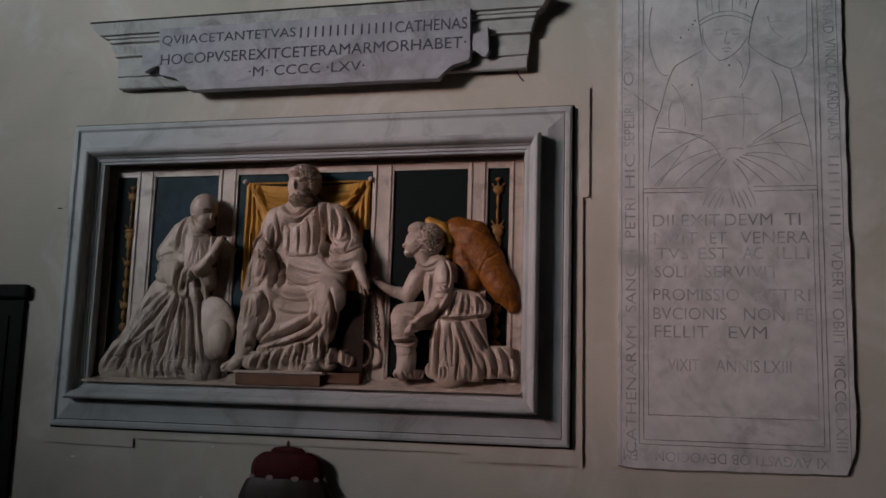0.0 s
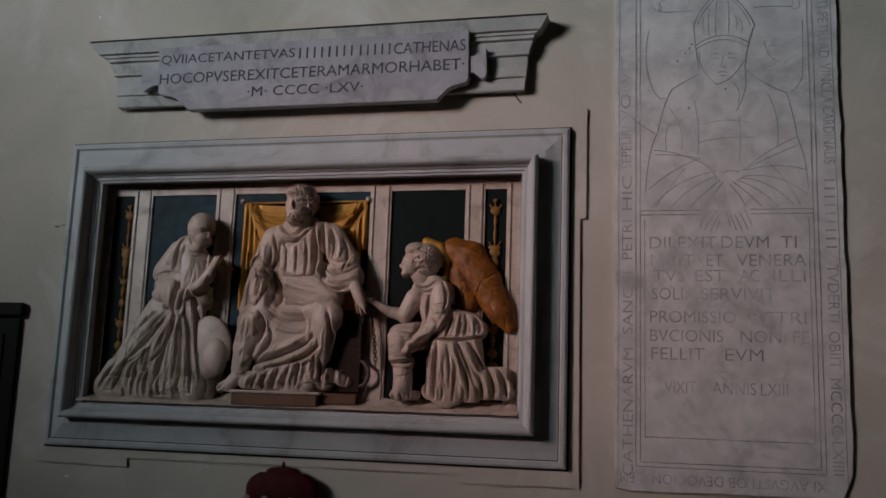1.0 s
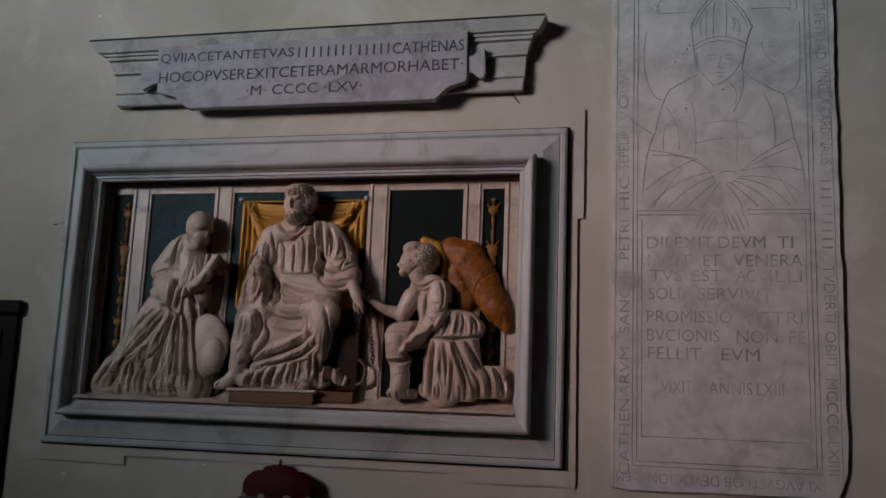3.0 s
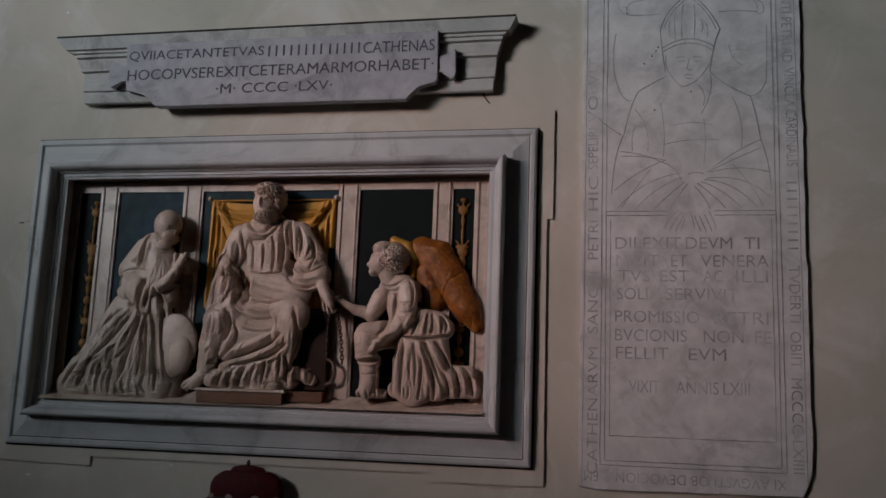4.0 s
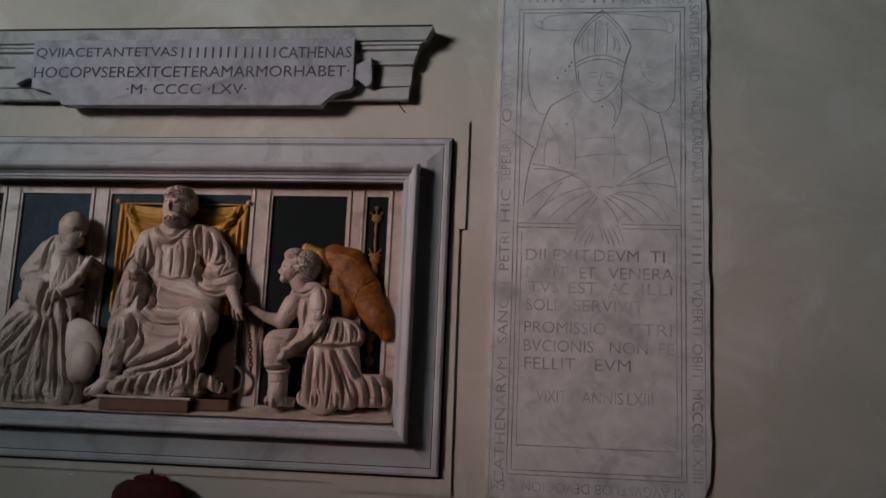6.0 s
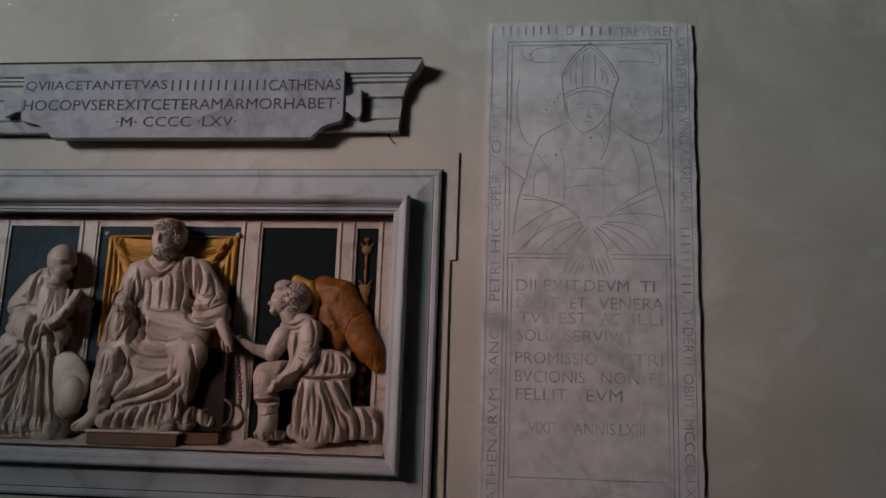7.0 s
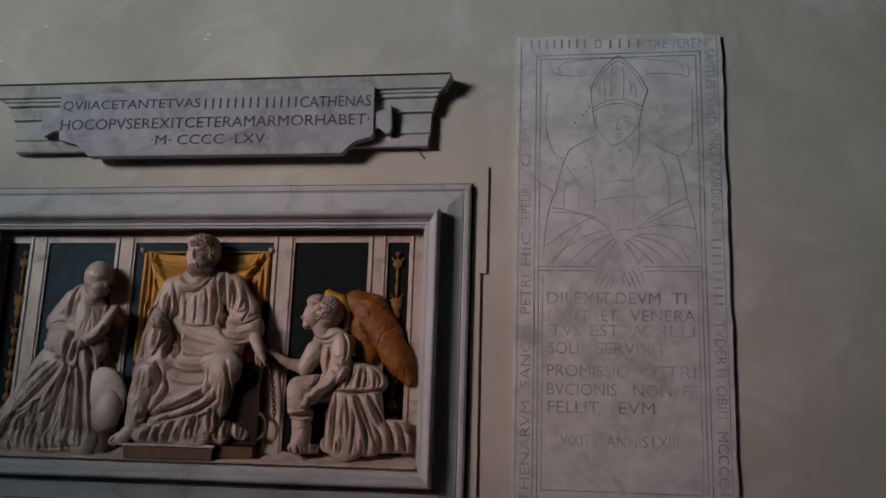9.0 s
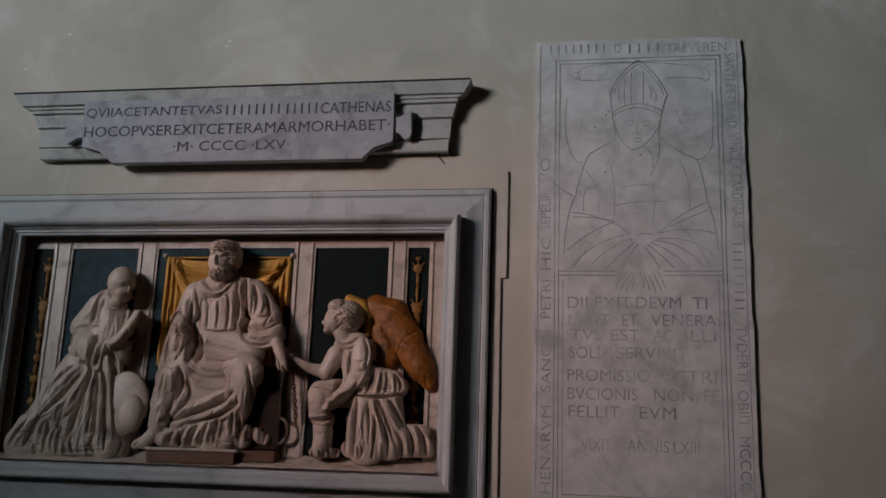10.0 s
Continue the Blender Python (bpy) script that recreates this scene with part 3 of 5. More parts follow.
kneeler.fold(49.1, 7.8, 50.6, 5.1, 51.9, 4.0, 0.8, -2)
kneeler.fold(7.7, 12.2, 12.4, 13.4, 14.8, 11.8, 0.8, -1.6)
kneeler.fold(27.0, 25.1, 33.2, 27.0, 35.9, 31.0, 0.9, 1.4)
kneeler.build("kneeling_statue", [CARVED], "pale marble relief of a kneeling robed figure with joined hands", "statue")

# broad-brimmed hat leaning beside the kneeling figure
hat = Carving(44, 78, 0, 56)
hat.limb(61.9, 14.4, 7.5, 6, 62.0, 6.1, 5.8, 6)
hat.ball(64.3, 27.6, 12.2, 15.7, 8.6, 2.6)
hat.ball(69.3, 22.6, 6.1, 9.4, 10, 4)
hat.fold(59.6, 24.3, 59.4, 23.2, 59.8, 21.8, 1.1, -4)
hat.fold(55.4, 36.6, 53.7, 28.1, 56.8, 14.2, 0.7, 0.5)
hat.build("carved_hat", [CARVED], "pale marble broad-brimmed hat standing on its edge", "hat", wrinkle=0.1)

# enthroned bearded figure
seated = Carving(62, 160, 0, 118)
seated.limb(108.3, 83.7, 11.7, 7, 109.1, 68.0, 12.3, 8)
seated.limb(99.0, 83.9, 5.9, 8, 119.6, 83.8, 7.0, 8)
seated.limb(94.9, 81.7, 6.8, 8, 89.7, 67.8, 6.2, 9)
seated.limb(90.7, 70.7, 5.8, 9, 85.6, 56.7, 5.6, 7)
seated.limb(85.6, 56.7, 5.3, 7, 82.5, 46.8, 5.3, 5)
seated.limb(88.3, 69.1, 3.8, 12, 91.8, 65.5, 2.9, 14)
seated.limb(89.3, 65.4, 1.0, 14.5, 88.5, 62.7, 0.8, 13.5)
seated.limb(91.3, 65.1, 1.0, 15, 90.7, 62.2, 0.8, 13.5)
seated.limb(93.1, 65.1, 1.0, 15, 92.8, 61.9, 0.8, 13.5)
seated.limb(94.7, 65.4, 1.0, 14.5, 94.8, 62.7, 0.7, 13.5)
seated.limb(93.8, 62.9, 1.0, 12.5, 90.8, 53.4, 1.0, 12)
seated.ball(89.2, 50.6, 2.9, 2.7, 11, 2.2)
seated.bump(91.0, 49.9, 1.4, 1.3, -1.4)
seated.limb(124.7, 82.6, 7.2, 8, 132.7, 70.6, 7.2, 9)
seated.limb(131.5, 70.6, 7.1, 9, 136.9, 62.2, 6.2, 10)
seated.limb(136.4, 61.1, 5.1, 10, 127.9, 58.3, 5.6, 10)
seated.limb(126.1, 65.1, 4.6, 9, 129.1, 58.9, 4.6, 10)
seated.limb(139.2, 58.0, 3.3, 11, 142.7, 51.1, 2.5, 12)
seated.limb(142.4, 51.6, 2.5, 12, 144.6, 47.9, 1.4, 12)
seated.limb(144.1, 48.9, 0.8, 12.5, 145.6, 44.9, 0.7, 12)
seated.limb(142.7, 48.6, 0.8, 12.5, 143.6, 44.6, 0.7, 12)
seated.limb(140.8, 49.2, 0.8, 12, 141.4, 45.7, 0.7, 11.5)
seated.limb(101.0, 56.6, 11.5, 9, 123.6, 53.9, 9.8, 10)
seated.limb(104.7, 62.4, 10.4, 8, 115.4, 62.4, 10.4, 8)
seated.limb(94.1, 46.4, 9.3, 10, 87.2, 40.1, 8.4, 11)
seated.limb(122.7, 46.4, 9.0, 13, 126.1, 43.1, 8.5, 14)
seated.limb(87.2, 40.1, 7.5, 11, 83.6, 28.0, 6.4, 10)
seated.limb(83.6, 28.0, 5.7, 10, 81.5, 17.5, 4.9, 8.5)
seated.limb(81.8, 15.3, 3.7, 9, 75.8, 9.1, 3.1, 9)
seated.limb(75.7, 9.7, 3.1, 9, 72.2, 8.2, 2.3, 9)
seated.limb(124.7, 42.6, 7.8, 13, 121.6, 26.5, 7.3, 11)
seated.limb(121.3, 26.6, 6.4, 10, 119.4, 15.3, 4.8, 9)
seated.limb(119.7, 15.2, 4.1, 10, 117.5, 9.8, 3.3, 11)
seated.limb(118.7, 10.4, 3.3, 11, 114.1, 9.7, 2.5, 11)
seated.limb(103.7, 40.0, 13.1, 9, 98.6, 28.9, 12.0, 9)
seated.limb(99.7, 25.1, 11.3, 8, 96.4, 14.7, 9.0, 8)
seated.limb(111.3, 31.9, 11.9, 9, 109.9, 14.0, 10.2, 8)
seated.limb(84.7, 12.2, 4.6, 8, 125.6, 12.3, 4.6, 8)
seated.limb(127.6, 15.6, 3.9, 6, 135.8, 12.6, 2.8, 6)
seated.limb(109.3, 87.7, 5.3, 9, 107.9, 91.3, 5.0, 11)
seated.ball(107.4, 97.8, 6.0, 8.0, 9.5, 7.5)
seated.ball(108.9, 104.1, 8.0, 5.1, 8, 9.5)
seated.ball(113.9, 100.0, 4.1, 6.3, 6, 8)
seated.ball(107.9, 91.7, 5.9, 4.3, 9.5, 8)
seated.bump(107.0, 98.0, 1.3, 3.1, 1.7)
seated.bump(107.5, 95.7, 1.2, 0.9, 0.7)
seated.bump(104.6, 98.9, 1.2, 0.7, -0.4)
seated.bump(110.2, 99.1, 1.5, 0.8, -0.8)
seated.bump(104.8, 100.4, 2.1, 0.6, 0.9)
seated.bump(110.4, 100.6, 2.1, 0.6, 0.9)
seated.bump(111.6, 95.7, 1.5, 1.4, 0.4)
seated.bump(107.6, 93.4, 1.8, 0.5, -0.8)
seated.bump(107.6, 94.3, 1.8, 0.4, 0.4)
seated.curls(110.7, 104.5, 9.3, 4.6, 2.4, 0.8)
seated.curls(116.4, 98.7, 4.7, 6.7, 2.4, 0.8)
seated.curls(108.7, 90.6, 6.2, 3.6, 2.2, 0.9)
seated.fold(113.3, 102.3, 113.3, 98.8, 113.8, 94.9, 0.8, -1.2)
seated.fold(102.6, 102.4, 107.0, 103.8, 112.5, 102.3, 0.6, -0.7)
seated.fold(99.4, 88.7, 105.5, 79.0, 112.1, 86.9, 1.1, -2.2)
seated.fold(97.7, 87.6, 104.4, 77.3, 114.4, 87.5, 1.1, 1.6)
seated.fold(104.9, 78.4, 110.1, 81.2, 115.6, 86.9, 0.9, -1.4)
seated.fold(96.1, 83.6, 98.0, 74.8, 99.3, 65.5, 1.1, -1.4)
seated.fold(99.6, 81.9, 100.5, 73.4, 101.7, 64.9, 1.1, 1.2)
seated.fold(102.5, 79.0, 103.3, 71.1, 103.5, 64.9, 0.9, -1)
seated.fold(108.2, 77.9, 108.4, 70.5, 108.5, 64.9, 0.8, -1.6)
seated.fold(112.4, 81.2, 113.6, 72.8, 113.6, 64.4, 0.8, -2.6)
seated.fold(114.6, 84.6, 115.9, 73.9, 115.9, 64.4, 0.9, 2)
seated.fold(116.7, 89.1, 118.1, 76.1, 118.3, 64.4, 0.8, -2.8)
seated.fold(118.4, 89.7, 120.0, 78.9, 120.5, 65.5, 1.0, 2.6)
seated.fold(121.1, 89.1, 122.9, 78.9, 122.1, 67.7, 0.8, -3)
seated.fold(123.2, 87.9, 125.5, 78.9, 124.3, 70.5, 1.0, 2)
seated.fold(126.3, 85.6, 129.0, 78.9, 127.1, 71.6, 0.8, -2)
seated.fold(129.3, 83.4, 133.2, 77.5, 129.5, 70.5, 1.0, 1.8)
seated.fold(131.8, 81.1, 136.8, 73.8, 133.3, 65.5, 0.8, -1.8)
seated.fold(103.0, 63.8, 110.8, 62.1, 118.9, 63.8, 0.8, -1.8)
seated.fold(123.5, 69.4, 120.5, 66.1, 124.2, 62.2, 1.8, -7)
seated.fold(121.3, 62.2, 126.4, 54.4, 135.0, 56.7, 1.0, -2.6)
seated.fold(121.8, 64.4, 128.6, 57.2, 138.6, 62.8, 1.0, 2)
seated.fold(123.3, 67.2, 129.5, 60.5, 140.1, 67.2, 1.0, -2)
seated.fold(125.5, 69.4, 130.5, 63.9, 138.2, 70.5, 1.0, 1.8)
seated.fold(127.7, 71.6, 132.0, 67.7, 136.3, 73.3, 0.9, -1.6)
seated.fold(123.9, 58.8, 129.4, 53.4, 138.4, 56.2, 0.9, 1.8)
seated.fold(137.3, 55.6, 137.1, 54.0, 136.8, 49.6, 1.0, -3.6)
seated.fold(92.2, 80.2, 90.8, 74.5, 93.0, 68.8, 0.9, 1.2)
seated.fold(89.4, 76.2, 88.1, 70.5, 85.4, 66.0, 0.9, -1.4)
seated.fold(94.8, 77.3, 95.8, 71.7, 93.2, 66.0, 0.9, -1.2)
seated.fold(87.8, 74.0, 85.7, 70.0, 84.7, 66.6, 0.8, 1)
seated.fold(84.5, 62.0, 82.8, 53.6, 82.7, 46.3, 0.9, -1)
seated.fold(88.4, 62.0, 87.4, 56.4, 86.3, 47.4, 0.9, 1)
seated.fold(94.5, 64.9, 97.4, 58.7, 96.3, 48.6, 2.3, -7)
seated.fold(98.7, 61.5, 100.9, 55.9, 99.9, 48.7, 2.8, -10)
seated.fold(95.9, 62.1, 94.7, 54.8, 92.8, 48.0, 1.3, 1.4)
seated.fold(103.2, 60.4, 109.0, 53.8, 126.5, 53.3, 1.0, -1.4)
seated.fold(102.2, 57.6, 109.3, 49.3, 126.1, 51.1, 1.0, 1.5)
seated.fold(100.7, 54.3, 108.4, 45.5, 121.5, 50.0, 1.0, -1.6)
seated.fold(97.5, 49.2, 105.7, 42.1, 118.2, 46.7, 1.0, 1.8)
seated.fold(95.9, 46.4, 104.2, 37.7, 117.4, 42.3, 1.0, -1.8)
seated.fold(94.9, 43.6, 103.4, 33.3, 116.6, 36.8, 1.0, 1.9)
seated.fold(91.9, 44.7, 95.9, 38.7, 91.7, 30.9, 1.3, -4.5)
seated.fold(88.4, 43.5, 90.6, 37.5, 88.8, 30.8, 1.2, 1.6)
seated.fold(84.9, 42.4, 84.1, 36.3, 83.0, 28.5, 1.1, -1)
seated.fold(94.5, 41.4, 99.8, 34.3, 88.2, 23.1, 1.2, 2.2)
seated.fold(96.5, 38.1, 102.4, 30.5, 88.3, 20.9, 0.9, -2.8)
seated.fold(118.9, 36.3, 110.2, 28.5, 84.7, 21.4, 1.4, 2.8)
seated.fold(120.8, 33.6, 111.0, 24.7, 84.9, 19.2, 1.0, -3.6)
seated.fold(122.1, 31.5, 114.0, 23.2, 86.9, 17.1, 1.4, 3)
seated.fold(123.4, 28.8, 115.8, 22.1, 96.8, 18.4, 1.0, -3.4)
seated.fold(124.2, 26.1, 117.6, 20.6, 104.4, 18.6, 1.1, 2.2)
seated.fold(118.4, 43.9, 116.5, 37.3, 119.4, 28.7, 1.1, 1.6)
seated.fold(127.6, 45.7, 130.4, 37.6, 128.2, 26.7, 1.2, -3)
seated.fold(122.0, 25.0, 120.0, 19.5, 120.9, 14.2, 1.0, -2)
seated.fold(116.3, 23.8, 115.0, 17.3, 113.7, 10.8, 1.0, 2)
seated.fold(114.1, 21.5, 111.6, 15.6, 112.0, 9.7, 0.8, -2.8)
seated.fold(111.3, 20.4, 108.8, 14.9, 108.0, 9.5, 1.0, 2.2)
seated.fold(108.5, 19.2, 105.3, 14.3, 105.7, 8.9, 0.8, -2.8)
seated.fold(105.6, 18.1, 103.0, 13.7, 102.8, 8.8, 0.9, 2.2)
seated.fold(102.8, 17.5, 100.2, 13.1, 99.9, 8.8, 0.8, -2.8)
seated.fold(99.9, 16.9, 97.8, 13.0, 97.0, 8.7, 0.9, 2.2)
seated.fold(97.0, 16.2, 94.3, 12.9, 94.0, 8.6, 0.8, -3)
seated.fold(94.1, 15.6, 92.0, 12.3, 91.7, 8.5, 0.9, 2)
seated.fold(91.1, 15.5, 89.1, 11.7, 88.7, 8.4, 0.8, -2.8)
seated.fold(88.2, 15.5, 86.7, 11.6, 85.7, 8.9, 0.8, 1.8)
seated.fold(94.5, 10.7, 94.5, 9.7, 94.4, 8.0, 0.9, -3.6)
seated.fold(124.1, 22.3, 123.1, 16.4, 124.6, 10.0, 0.9, -3)
seated.fold(126.6, 23.5, 126.4, 17.6, 127.4, 10.7, 0.9, 2.2)
seated.fold(129.0, 22.4, 129.9, 16.6, 129.7, 11.3, 0.7, -3)
seated.fold(131.5, 18.8, 133.4, 15.6, 132.5, 11.3, 0.8, 2)
seated.fold(134.4, 17.8, 136.8, 14.6, 135.4, 10.9, 0.7, -2.6)
seated.fold(127.4, 11.2, 129.0, 12.8, 131.4, 10.8, 0.7, -2.8)
seated.fold(74.3, 10.2, 73.2, 9.0, 71.8, 7.3, 0.5, -1)
seated.fold(114.8, 10.8, 113.5, 9.7, 112.1, 8.3, 0.5, -1)
seated.fold(116.5, 11.1, 115.2, 9.8, 114.2, 8.1, 0.5, -1)
seated.build("enthroned_statue", [CARVED], "pale marble relief of a bearded seated figure holding a key", "statue")

# kneeling winged figure with a gilded wing
winged = Carving(140, 222, 0, 94)
winged.limb(185.9, 76.4, 6.7, 3, 193.4, 72.4, 9.2, 4, 1)
winged.limb(192.9, 72.4, 9.0, 4, 201.4, 60.5, 8.7, 4, 1)
winged.limb(201.4, 60.0, 8.1, 4, 209.3, 47.3, 6.5, 4, 1)
winged.limb(208.8, 47.8, 6.1, 4, 213.6, 40.0, 3.2, 3, 1)
winged.limb(188.5, 66.0, 5.5, 3, 193.3, 52.5, 6.6, 3, 1)
winged.limb(172.8, 80.3, 2.5, 5, 179.0, 78.3, 2.2, 5, 2)
winged.limb(179.6, 77.8, 2.5, 5, 182.9, 71.2, 1.9, 5, 2)
winged.limb(182.9, 71.2, 1.9, 5, 182.2, 63.1, 1.7, 4, 2)
winged.limb(177.2, 56.7, 7.6, 8, 178.5, 43.3, 7.4, 8)
winged.limb(171.6, 57.2, 4.9, 8, 180.5, 56.7, 4.9, 8)
winged.limb(182.0, 55.9, 5.4, 10, 181.8, 43.0, 4.3, 12)
winged.limb(181.8, 43.0, 4.3, 12, 174.8, 34.4, 3.2, 13)
winged.limb(174.8, 34.4, 3.2, 13, 168.6, 29.5, 2.7, 13.5)
winged.limb(168.7, 30.0, 2.4, 14, 166.1, 26.8, 1.5, 14)
winged.limb(168.0, 53.0, 5.0, 6, 163.4, 44.9, 4.2, 6)
winged.limb(163.4, 44.9, 3.6, 6, 156.1, 46.4, 2.7, 6.5)
winged.limb(156.1, 46.4, 2.5, 6.5, 149.3, 50.0, 1.8, 7)
winged.limb(149.9, 49.8, 1.7, 7, 145.5, 51.3, 1.0, 8)
winged.limb(147.3, 52.0, 0.8, 8.5, 143.8, 52.6, 0.7, 8)
winged.limb(178.2, 35.8, 7.0, 9, 163.1, 34.2, 6.4, 12)
winged.limb(162.6, 33.7, 6.2, 12, 162.7, 24.8, 5.4, 11)
winged.limb(163.0, 24.8, 4.9, 10, 165.4, 22.3, 4.3, 10)
winged.limb(164.1, 19.7, 4.9, 9, 164.6, 10.5, 4.6, 9)
winged.limb(164.2, 11.8, 4.5, 10, 162.8, 7.6, 3.4, 10)
winged.limb(160.9, 7.5, 2.7, 9, 170.5, 7.3, 2.4, 8)
winged.limb(181.9, 39.0, 5.3, 9, 199.3, 38.4, 4.8, 7)
winged.limb(187.0, 42.9, 5.3, 8, 196.6, 41.5, 4.8, 7)
winged.limb(184.9, 30.6, 10.2, 9, 185.6, 12.4, 10.7, 9)
winged.limb(193.9, 30.9, 7.9, 8, 196.1, 12.8, 8.4, 8)
winged.limb(201.1, 15.5, 6.2, 7, 211.6, 11.8, 4.7, 6)
winged.limb(204.1, 17.2, 4.5, 6, 211.3, 18.0, 3.7, 5)
winged.limb(177.4, 9.6, 4.2, 8, 214.3, 9.8, 3.4, 6)
winged.limb(171.4, 61.5, 4.1, 8, 169.9, 64.1, 3.8, 9)
winged.ball(166.9, 69.4, 5.0, 6.6, 7, 6.5)
winged.ball(172.8, 71.1, 8.2, 8.4, 5, 9)
winged.ball(168.5, 75.9, 5.6, 3.9, 6, 8)
winged.ball(164.8, 68.2, 3.0, 5.0, 8, 5)
winged.bump(163.0, 68.2, 0.8, 1.1, 1)
winged.ball(161.8, 68.1, 1.1, 1.2, 8.5, 2.2)
winged.ball(164.2, 64.5, 2.5, 2.2, 7.5, 4.5)
winged.bump(165.1, 70.1, 1.1, 0.6, -0.4)
winged.bump(164.5, 71.5, 1.4, 0.5, 0.4)
winged.curls(174.3, 70.7, 7.4, 7.8, 1.55, 0.9)
winged.curls(169.0, 76.7, 5.6, 3.3, 0.82, 1.1)
winged.fold(164.0, 76.7, 170.7, 76.6, 178.7, 69.0, 0.6, 1)
winged.fold(168.2, 70.7, 170.0, 73.4, 172.1, 70.7, 0.7, 1.6)
winged.fold(172.1, 68.5, 173.6, 72.3, 176.0, 69.0, 0.7, 1.6)
winged.fold(170.0, 65.8, 172.2, 68.0, 175.0, 65.3, 0.7, -1.8)
winged.fold(168.9, 60.3, 173.1, 54.4, 179.4, 60.9, 0.7, -1.6)
winged.fold(168.4, 59.2, 173.1, 52.8, 180.6, 59.8, 0.7, 1.2)
winged.fold(183.8, 60.9, 187.2, 56.1, 185.9, 48.6, 0.8, 1.8)
winged.fold(182.5, 60.4, 185.7, 55.0, 184.3, 48.1, 0.7, -2.4)
winged.fold(185.2, 59.8, 188.4, 54.5, 187.5, 49.7, 0.6, -2)
winged.fold(172.0, 54.4, 170.6, 47.4, 171.4, 42.0, 1.0, -1.6)
winged.fold(174.2, 54.4, 174.5, 47.4, 174.2, 41.0, 1.0, 1.3)
winged.fold(176.4, 53.3, 176.6, 48.5, 175.7, 43.2, 0.8, -1.2)
winged.fold(178.7, 50.1, 181.5, 48.6, 184.2, 49.7, 0.7, -1)
winged.fold(178.9, 46.4, 181.1, 45.4, 183.8, 46.5, 0.7, 0.9)
winged.fold(178.5, 43.2, 180.2, 41.6, 182.3, 41.7, 0.7, -1)
winged.fold(170.1, 46.3, 173.7, 38.9, 169.0, 34.6, 1.2, -4)
winged.fold(170.3, 28.8, 175.7, 31.5, 181.4, 36.9, 1.9, -8)
winged.fold(169.4, 25.0, 174.2, 26.7, 176.8, 31.0, 2.4, -10)
winged.fold(158.3, 38.6, 164.9, 39.8, 172.1, 37.8, 0.8, 1.2)
winged.fold(156.7, 35.9, 162.8, 37.6, 170.6, 34.1, 0.8, -1.2)
winged.fold(156.3, 22.6, 162.4, 21.2, 169.5, 22.9, 1.0, -3.4)
winged.fold(157.9, 24.0, 162.3, 22.8, 168.3, 24.5, 0.7, 1.4)
winged.fold(159.3, 16.4, 163.8, 14.9, 168.6, 17.2, 0.7, -0.6)
winged.fold(171.1, 22.5, 172.0, 14.6, 171.3, 6.3, 1.5, -7)
winged.fold(160.3, 7.5, 160.9, 6.0, 160.5, 3.9, 0.6, -2.2)
winged.fold(164.1, 8.1, 164.8, 6.1, 164.3, 4.0, 0.6, -2.2)
winged.fold(167.9, 8.8, 168.6, 6.2, 168.1, 4.1, 0.6, -2.2)
winged.fold(185.5, 44.9, 182.9, 40.1, 179.9, 34.7, 0.7, 1.8)
winged.fold(188.2, 45.5, 186.7, 40.1, 184.8, 34.3, 0.7, -2.4)
winged.fold(190.9, 45.5, 190.5, 39.7, 189.1, 34.4, 0.8, 2)
winged.fold(193.6, 45.0, 194.8, 40.3, 193.4, 34.5, 0.7, -2.4)
winged.fold(195.7, 44.5, 198.6, 40.3, 197.1, 35.1, 0.8, 2)
winged.fold(197.9, 44.0, 201.7, 40.9, 200.3, 36.2, 0.7, -2.2)
winged.fold(200.1, 42.4, 203.3, 40.4, 202.9, 36.7, 0.7, 1.6)
winged.fold(178.8, 34.2, 189.2, 31.8, 203.0, 35.2, 0.8, -3)
winged.fold(178.2, 35.2, 189.1, 33.3, 203.5, 36.7, 0.7, 1.2)
winged.fold(176.9, 28.9, 174.5, 19.9, 176.1, 8.0, 1.0, -2.8)
winged.fold(179.0, 30.0, 177.2, 20.0, 178.3, 6.5, 1.0, 2.2)
winged.fold(181.1, 30.6, 179.9, 20.1, 180.5, 6.6, 0.7, -2.6)
winged.fold(183.3, 30.6, 183.1, 22.8, 182.8, 14.9, 1.2, 1.4)
winged.fold(186.0, 30.1, 187.4, 22.9, 187.2, 12.5, 0.8, -1.8)
winged.fold(188.1, 31.8, 191.2, 20.4, 196.3, 10.2, 1.1, 2.6)
winged.fold(190.3, 32.3, 194.8, 23.0, 198.9, 12.8, 0.8, -3.4)
winged.fold(192.4, 32.4, 197.5, 24.1, 201.9, 16.5, 1.1, 2.4)
winged.fold(195.1, 32.9, 199.5, 26.8, 202.9, 20.1, 0.8, -3)
winged.fold(197.7, 33.5, 201.6, 27.3, 203.9, 21.7, 1.0, 1.8)
winged.fold(189.4, 25.5, 190.3, 15.2, 189.0, 5.9, 0.8, -2.8)
winged.fold(191.6, 23.0, 193.5, 14.2, 192.8, 6.0, 0.9, 2)
winged.fold(194.4, 19.4, 196.8, 12.8, 195.9, 6.1, 0.8, -3)
winged.fold(196.6, 17.4, 199.4, 11.8, 199.1, 6.2, 0.9, 1.8)
winged.fold(199.8, 18.0, 203.1, 13.0, 202.2, 6.3, 0.8, -3.2)
winged.fold(201.8, 20.1, 205.7, 14.1, 204.9, 6.9, 0.9, 2.4)
winged.fold(203.9, 20.7, 208.3, 14.7, 207.5, 7.0, 0.8, -3.4)
winged.fold(206.6, 20.8, 211.4, 14.7, 210.1, 7.6, 0.9, 2.4)
winged.fold(209.2, 20.3, 213.5, 15.3, 213.2, 8.2, 0.7, -3.2)
